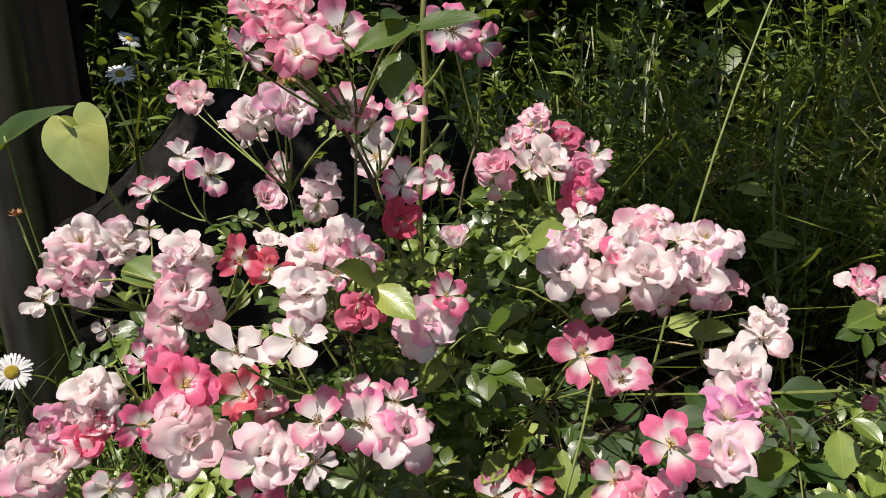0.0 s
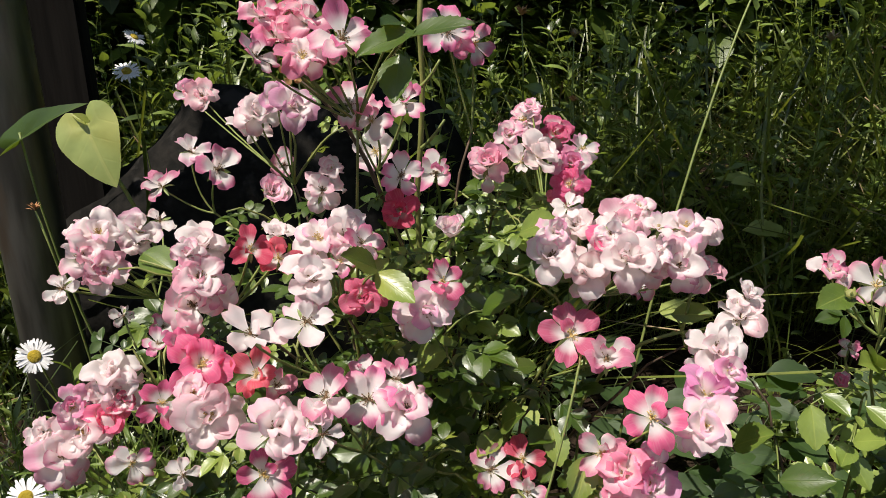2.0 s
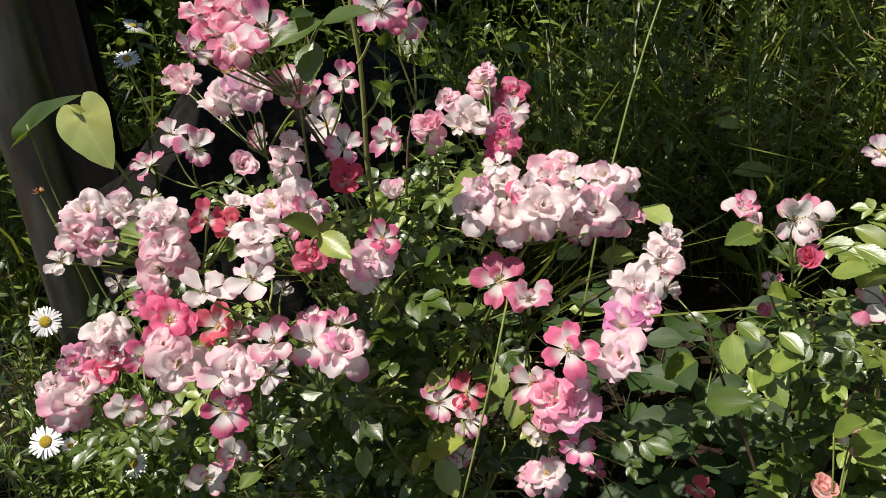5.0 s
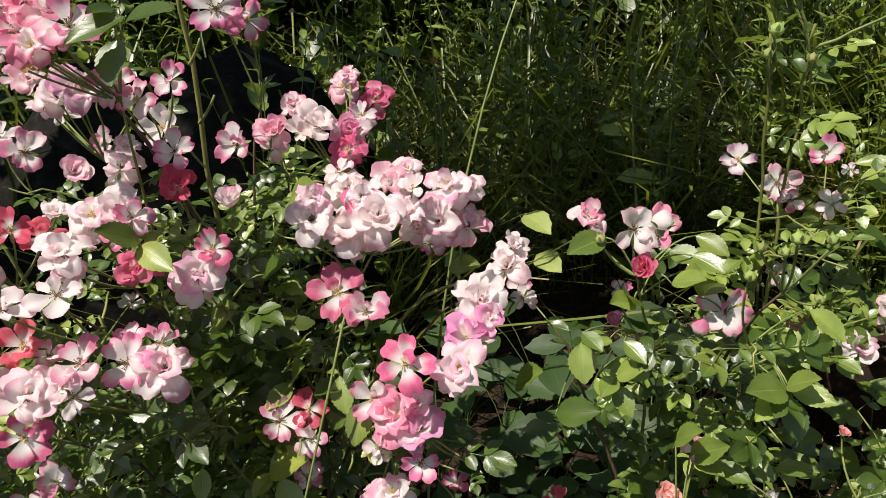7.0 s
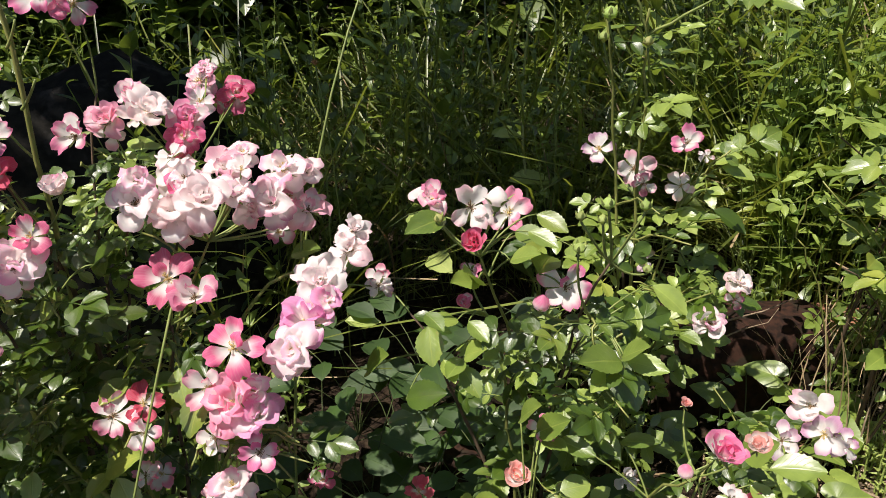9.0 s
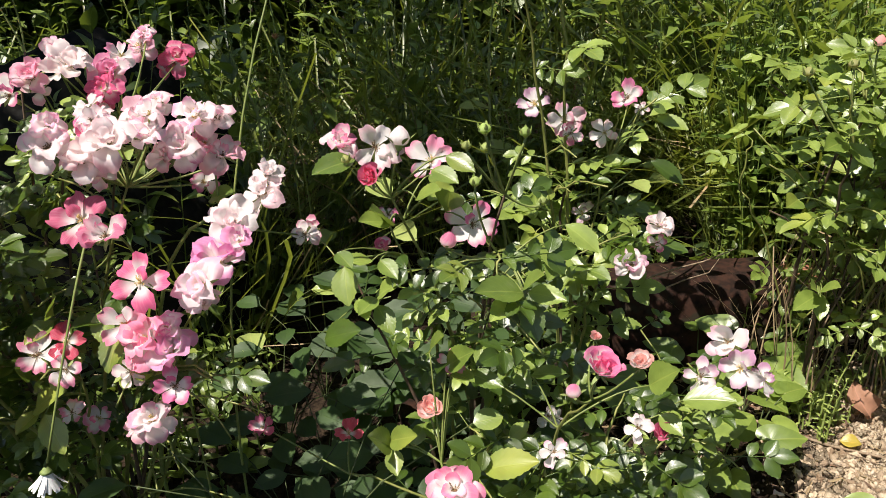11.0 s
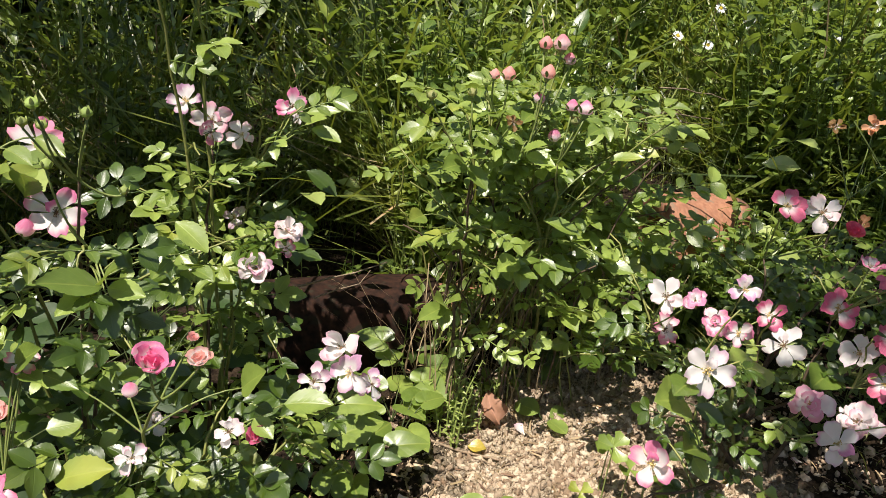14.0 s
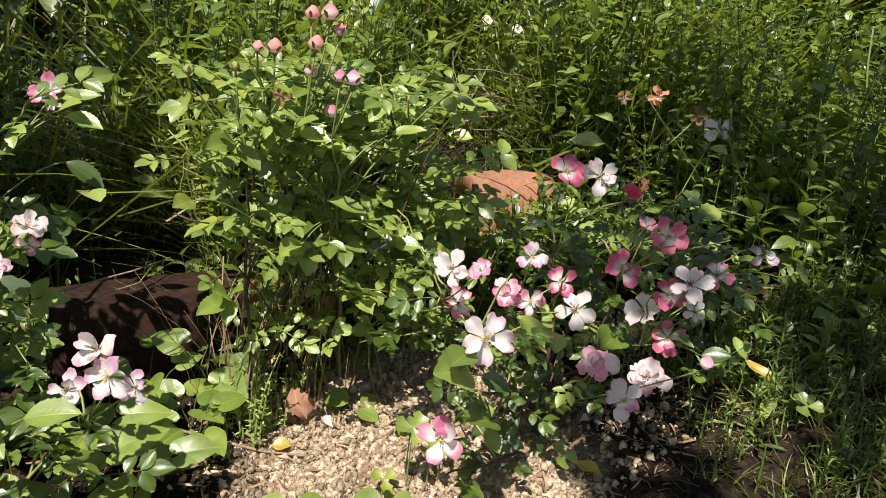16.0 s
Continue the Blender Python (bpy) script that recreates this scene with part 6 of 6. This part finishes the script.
def bare_patch(spot_x, spot_y, wide, deep, k):
    def place(r):
        while True:
            x, y = r.gauss(spot_x, wide), r.gauss(spot_y, deep)
            if 0.15 < y < 0.84 and 0.6 < x < 1.45 and r.random() < patchy(x, y, k):
                return x, y
    return place


strewn("gravel", "loose pale gravel and grit over the soil", "gravel", GRAVEL, crumb_shapes(1, 6, 0.9), 900, bare_patch(1.01, 0.47, 0.13, 0.12, 1), lambda r: 0.0008 + 0.0036 * r.random() ** 2.6, True)
strewn("soil_clods", "crumbled lumps of dry brown soil", "soil", CLOD, crumb_shapes(2, 8, 0.75), 900, bare_patch(1.00, 0.49, 0.13, 0.13, 2), lambda r: 0.0012 + 0.0058 * r.random() ** 2.8, True)
strewn("dark_crumbs", "dark crumbs of soil and bark", "soil", SOIL, crumb_shapes(1, 5, 0.9), 900, bare_patch(0.82, 0.55, 0.18, 0.14, 3), lambda r: 0.001 + 0.006 * r.random() ** 2.2, True)
strewn("scattered_grit", "scattered pale grit on dark soil", "gravel", GRAVEL, crumb_shapes(1, 4, 0.9), 260, bare_patch(1.15, 0.42, 0.22, 0.12, 4), lambda r: 0.0008 + 0.0035 * r.random() ** 2.0, True)


def litter(name, label, mat, count, longest, wide):
    """Straw, bark and leaf crumbs over the bare soil."""
    b = blade(lambda t: wide * (1 + math.sin(3 * t)), 4, 0.4, 0.12, cols=1, twist=0.8)
    mats = []
    for k in range(count):
        x, y = RNG.uniform(0.62, 1.4), RNG.uniform(0.25, 0.80)
        s = longest * (0.15 + 0.85 * RNG.random() ** 2.5)
        mats.append(instance(x, y, ground_height(x, y) + lumps(x, y) + 0.003, RNG.uniform(0, 6.3), RNG.uniform(-0.2, 0.35), s))
    v, f, u = spread(b, mats)
    tagged(new(name, mesh_of(name, v, f, mat, u)), label, "litter", kind="stuff")


litter("litter", "straw and dry crumbs scattered over the soil", DRY, 1700, 0.032, 0.028)
litter("bark_litter", "red-brown bark fibres scattered over the soil", BARK, 1300, 0.022, 0.035)


# ---- meadow behind the bed ----
def scatter_grass(name, label, count, region, tall, wide, mat, lean=(0.7, 1.5)):
    kinds = [blade(lambda t: wide * (1 - t) ** 0.9 * min(1, 0.5 + 3 * t), 5, 0.3, d, cols=1, twist=w) for d, w in ((0.35, 0.5), (0.65, -0.7), (0.15, 1.0), (0.5, 0.4))]
    groups = []
    for kd in kinds:
        mats = []
        for k in range(count // 4):
            x, y = region(RNG)
            mats.append(instance(x, y, ground_height(x, y) - 0.01, RNG.uniform(0, 6.3), RNG.uniform(*lean), RNG.uniform(*tall)))
        groups.append(spread(kd, mats))
    v, f, u = stack(groups)
    return tagged(new(name, mesh_of(name, v, f, mat, u)), label, "grass", kind="stuff")


def scatter_weeds(name, label, count, region, tall, leaf_long, leaf_wide, mat, gap=0.022, start=0.1):
    """Upright stems with narrow leaves all the way up."""
    leaf = blade(lance(leaf_wide), 4, 0.35, 0.55, cols=1, twist=0.5)
    leaf2 = blade(ovate(leaf_wide * 1.35), 4, 0.35, 0.3, cols=1, twist=-0.4)
    stems, mats, mats2 = [], [], []
    for k in range(count):
        x, y = region(RNG)
        h = RNG.uniform(*tall)
        lx, ly = RNG.gauss(0, 0.10), RNG.gauss(0, 0.10)
        z = ground_height(x, y)
        pts = [(x + lx * h * t * t, y + ly * h * t * t, z + h * t) for t in (0, 0.35, 0.7, 1)]
        sv, sf, su = tube(pts, 0.0016, 0.0008, 3)
        stems.append((np.array(sv, dtype=np.float32), np.array([t for q in sf[:-1] for t in ((q[0], q[1], q[2]), (q[0], q[2], q[3]))], dtype=np.int32), np.array(su, dtype=np.float32)))
        a = RNG.uniform(0, 6.3)
        n = int(h * (1 - start) / gap)
        big = RNG.choice((0.55, 0.7, 0.9, 1.1, 1.5))
        for i in range(n):
            t = start + (1 - start) * (i + RNG.random()) / n
            a += 2.4
            s = leaf_long * big * RNG.uniform(0.6, 1.2) * (1.15 - 0.5 * t)
            (mats if k % 2 else mats2).append(instance(x + lx * h * t * t, y + ly * h * t * t, z + h * t, a, RNG.uniform(0.15, 1.3), s))
    v, f, u = stack([spread(leaf, mats), spread(leaf2, mats2)] + stems)
    return tagged(new(name, mesh_of(name, v, f, mat, u)), label, "weeds", kind="stuff")


def hollow(x, y):
    """Gaps in the weeds: one that holds dead stems, and bare shaded soil behind the roses."""
    return abs(x - 1.49) < 0.18 and y < 1.60 or 0.60 < x < 0.94 and y < 1.32 or 0.12 < x < 0.58 and y < 1.36


def back_band(r):
    while True:
        x, y = r.uniform(-1.1, 3.4), 1.08 + 1.6 * r.random() ** 1.4
        if not hollow(x, y) and noise.noise((x * 3.2, y * 3.2, 7)) + 0.5 * noise.noise((x * 9, y * 9, 3)) > r.uniform(-0.10, 0.40):
            return x, y


def near_band(r):
    while True:
        x, y = r.uniform(0.0, 2.6), r.uniform(1.0, 1.4)
        if not hollow(x, y) and (x > 0.8 or y > 1.14) and noise.noise((x * 5, y * 5, 1)) > r.uniform(-0.4, 0.4):
            return x, y


def right_side(r):
    while True:
        x, y = r.uniform(1.25, 3.0), r.uniform(0.35, 1.3)
        if not hollow(x, y) and (x > 1.50 or y > 0.90) and (y > 0.60 + 0.25 * noise.noise((x * 6, 0, 0)) or x > 1.7):
            return x, y


def sunny_stand(r):
    return r.uniform(0.94, 1.26), r.uniform(0.98, 1.22)


def far_stand(r):
    while True:
        x, y = r.uniform(1.35, 2.9), r.uniform(1.15, 2.0)
        if hollow(x, y):
            continue
        if noise.noise((x * 4, y * 4, 5)) > r.uniform(-0.3, 0.3):
            return x, y


def under_roses(r):
    while True:
        x, y = r.uniform(-0.5, 1.9), r.uniform(0.30, 1.1)
        if (x < 0.60 or y > 0.80 or x > 1.45) and not 0.14 < x < 0.46:
            return x, y


def left_corner(r):
    return r.uniform(-0.75, -0.30), r.uniform(0.55, 1.0)


def turf(r):
    while True:
        x, y = r.uniform(1.05, 2.2), r.uniform(-0.1, 0.46)
        if r.random() < min(1, max(0.0, (x - 1.20) * 3.5 + 0.24 - y)) * (0.35 + 1.5 * max(0.0, noise.noise((x * 11, y * 11, 6)) + 0.3)):
            return x, y


scatter_grass("meadow_grass", "tangled uncut green grass behind the bed", 3800, back_band, (0.25, 0.66), 0.0036, GRASS)
scatter_grass("meadow_grass", "tangled uncut green grass behind the bed", 1900, near_band, (0.15, 0.42), 0.0038, GRASS)
scatter_weeds("meadow_weeds", "dense leafy wild weeds behind the bed", 1250, back_band, (0.30, 0.70), 0.044, 0.20, MEADOW_LEAF, 0.022)
scatter_weeds("meadow_weeds", "dense leafy wild weeds behind the bed", 400, near_band, (0.18, 0.48), 0.040, 0.22, MEADOW_LEAF, 0.020)
scatter_weeds("meadow_weeds", "leafy weeds beside the bed", 760, right_side, (0.10, 0.46), 0.030, 0.32, MEADOW_LEAF, 0.015)
scatter_grass("side_grass", "fine green grass among the weeds beside the bed", 500, right_side, (0.12, 0.42), 0.0045, GRASS, (0.5, 1.4))
scatter_grass("dry_stems", "thin dry upright stems under a rose bush", 170, lambda r: (r.uniform(0.80, 1.20), r.uniform(0.64, 0.84)), (0.06, 0.22), 0.008, DRY, (1.35, 1.75))
scatter_weeds("willowy_weeds", "stand of sunlit weeds with narrow bright leaves", 170, sunny_stand, (0.26, 0.50), 0.050, 0.17, WEED_LEAF, 0.022, 0.2)
scatter_weeds("bank_weeds", "low leafy weeds in front of an edging tile", 150, lambda r: (r.uniform(1.20, 1.46), r.uniform(0.64, 0.76)), (0.09, 0.20), 0.030, 0.26, MEADOW_LEAF, 0.014)
scatter_weeds("willowy_weeds", "stand of sunlit weeds with narrow bright leaves", 240, far_stand, (0.28, 0.58), 0.046, 0.17, WEED_LEAF, 0.022, 0.2)
scatter_weeds("shade_weeds", "small weeds on the shaded soil under a rose bush", 70, lambda r: (r.uniform(0.84, 1.22), r.uniform(0.68, 0.84)), (0.02, 0.09), 0.026, 0.26, MEADOW_LEAF, 0.012)
scatter_weeds("low_weeds", "low leafy weeds covering the shaded soil", 1000, under_roses, (0.03, 0.12), 0.030, 0.24, MEADOW_LEAF, 0.012)
scatter_weeds("weed_tuft", "pale tuft of small weeds at the edge of the gravel", 70, lambda r: (r.gauss(0.875, 0.026), r.gauss(0.665, 0.02)), (0.012, 0.05), 0.014, 0.16, VINE_LEAF, 0.005, 0.1)
scatter_weeds("cleavers", "thin upright weed with whorls of narrow leaves", 3, lambda r: (r.gauss(0.856, 0.006), r.gauss(0.60, 0.006)), (0.08, 0.14), 0.012, 0.12, VINE_LEAF, 0.004, 0.05)
scatter_weeds("corner_weeds", "feathery bright weeds round a daisy", 120, lambda r: (r.uniform(-0.48, -0.26), r.uniform(0.58, 0.74)), (0.16, 0.37), 0.030, 0.11, WEED_LEAF, 0.012, 0.3)
scatter_weeds("corner_weeds", "thin weeds in the shaded corner", 60, left_corner, (0.12, 0.35), 0.035, 0.09, MEADOW_LEAF)
scatter_grass("corner_grass", "thin grass in the shaded corner", 260, left_corner, (0.12, 0.38), 0.007, GRASS)
scatter_grass("turf", "short mossy grass at the edge of the bed", 14000, turf, (0.02, 0.065), 0.036, GRASS, (0.5, 1.5))
scatter_weeds("turf_weeds", "tiny needle-leaved weeds in the grass", 1700, turf, (0.03, 0.08), 0.018, 0.07, MEADOW_LEAF, 0.004, 0.1)
scatter_grass("dry_grass", "dry straw among the grass", 1200, back_band, (0.2, 0.5), 0.004, DRY)


def hedge():
    """A dark wall of shrubs that closes the meadow."""
    leaf = blade(ovate(0.32), 3, 0.3, 0.2, cols=1)
    mats = []
    for k in range(30000):
        a = RNG.uniform(-0.9, 1.6)
        r = RNG.uniform(2.7, 3.6)
        x, y = 0.4 + r * math.sin(a), r * math.cos(a) * 0.95
        z = RNG.uniform(0.0, 1) ** 0.8 * (1.5 + 0.35 * noise.noise((x * 1.3, y * 1.3, 2)))
        mats.append(instance(x, y, z, RNG.uniform(0, 6.3), RNG.uniform(-0.8, 0.8), RNG.uniform(0.09, 0.18)))
    v, f, u = spread(leaf, mats)
    tagged(new("hedge", mesh_of("hedge", v, f, MEADOW_LEAF, u)), "dark leafy hedge beyond the meadow", "hedge", kind="stuff")


hedge()


# ---- unseen trees added beside the bed: their boughs throw dappled shade ----
def tree(x, y, top, crowns):
    base = Vector((x, y, ground_height(x, y)))
    fork = Vector(top)
    root = tagged(new("tree"), "unseen tree added so that its boughs shade the bed", "tree", "trees beside the bed")
    root.matrix_basis = Matrix.Translation(base)
    stalk_thing(root, "trunk", bow(base, fork, base.lerp(fork, 0.5) + Vector((0.06, -0.05, 0)), 10, 0.01), 0.11, WOODY, 0.06)
    leaf = blade(ovate(0.33), 3, 0.3, 0.2, cols=1)
    for tip, size, count, gaps in crowns:
        tip = Vector(tip)
        stalk_thing(root, "bough", bow(fork, tip, (fork + tip) / 2 + Vector((0, 0, 0.3)), 10, 0.01), 0.045, WOODY, 0.008)
        mats = []
        for k in range(count):
            p = tip + Vector((RNG.uniform(-1, 1) * size[0], RNG.uniform(-1, 1) * size[1], RNG.uniform(-1, 1) * size[2]))
            if noise.noise(p * 5) < gaps:
                continue
            p -= base
            mats.append(instance(p.x, p.y, p.z, RNG.uniform(0, 6.3), RNG.uniform(-0.6, 0.6), RNG.uniform(0.05, 0.09)))
        v, f, u = spread(leaf, mats)
        tagged(part("crown", mesh_of("crown", v, f, MEADOW_LEAF, u), root), kind="stuff")


# each crown is set up-sun of a spot that it has to darken
tree(-2.0, 1.0, (-1.8, 1.0, 2.3), (((-0.52, 0.76, 2.25), (0.54, 0.28, 0.16), 1350, -0.12), ((-0.15, 1.34, 2.4), (0.72, 0.34, 0.16), 1700, -0.12), ((-1.54, 0.06, 2.2), (0.24, 0.20, 0.12), 400, -0.2), ((-2.45, 1.0, 2.8), (0.70, 0.55, 0.45), 2600, -0.2)))
tree(2.6, -1.6, (2.4, -1.5, 2.2), (((0.80, -0.34, 2.2), (0.54, 0.33, 0.16), 1050, 0.0), ((0.98, 0.20, 2.2), (0.32, 0.24, 0.14), 320, -0.05), ((2.8, -1.7, 2.7), (0.75, 0.60, 0.45), 2600, -0.2)))
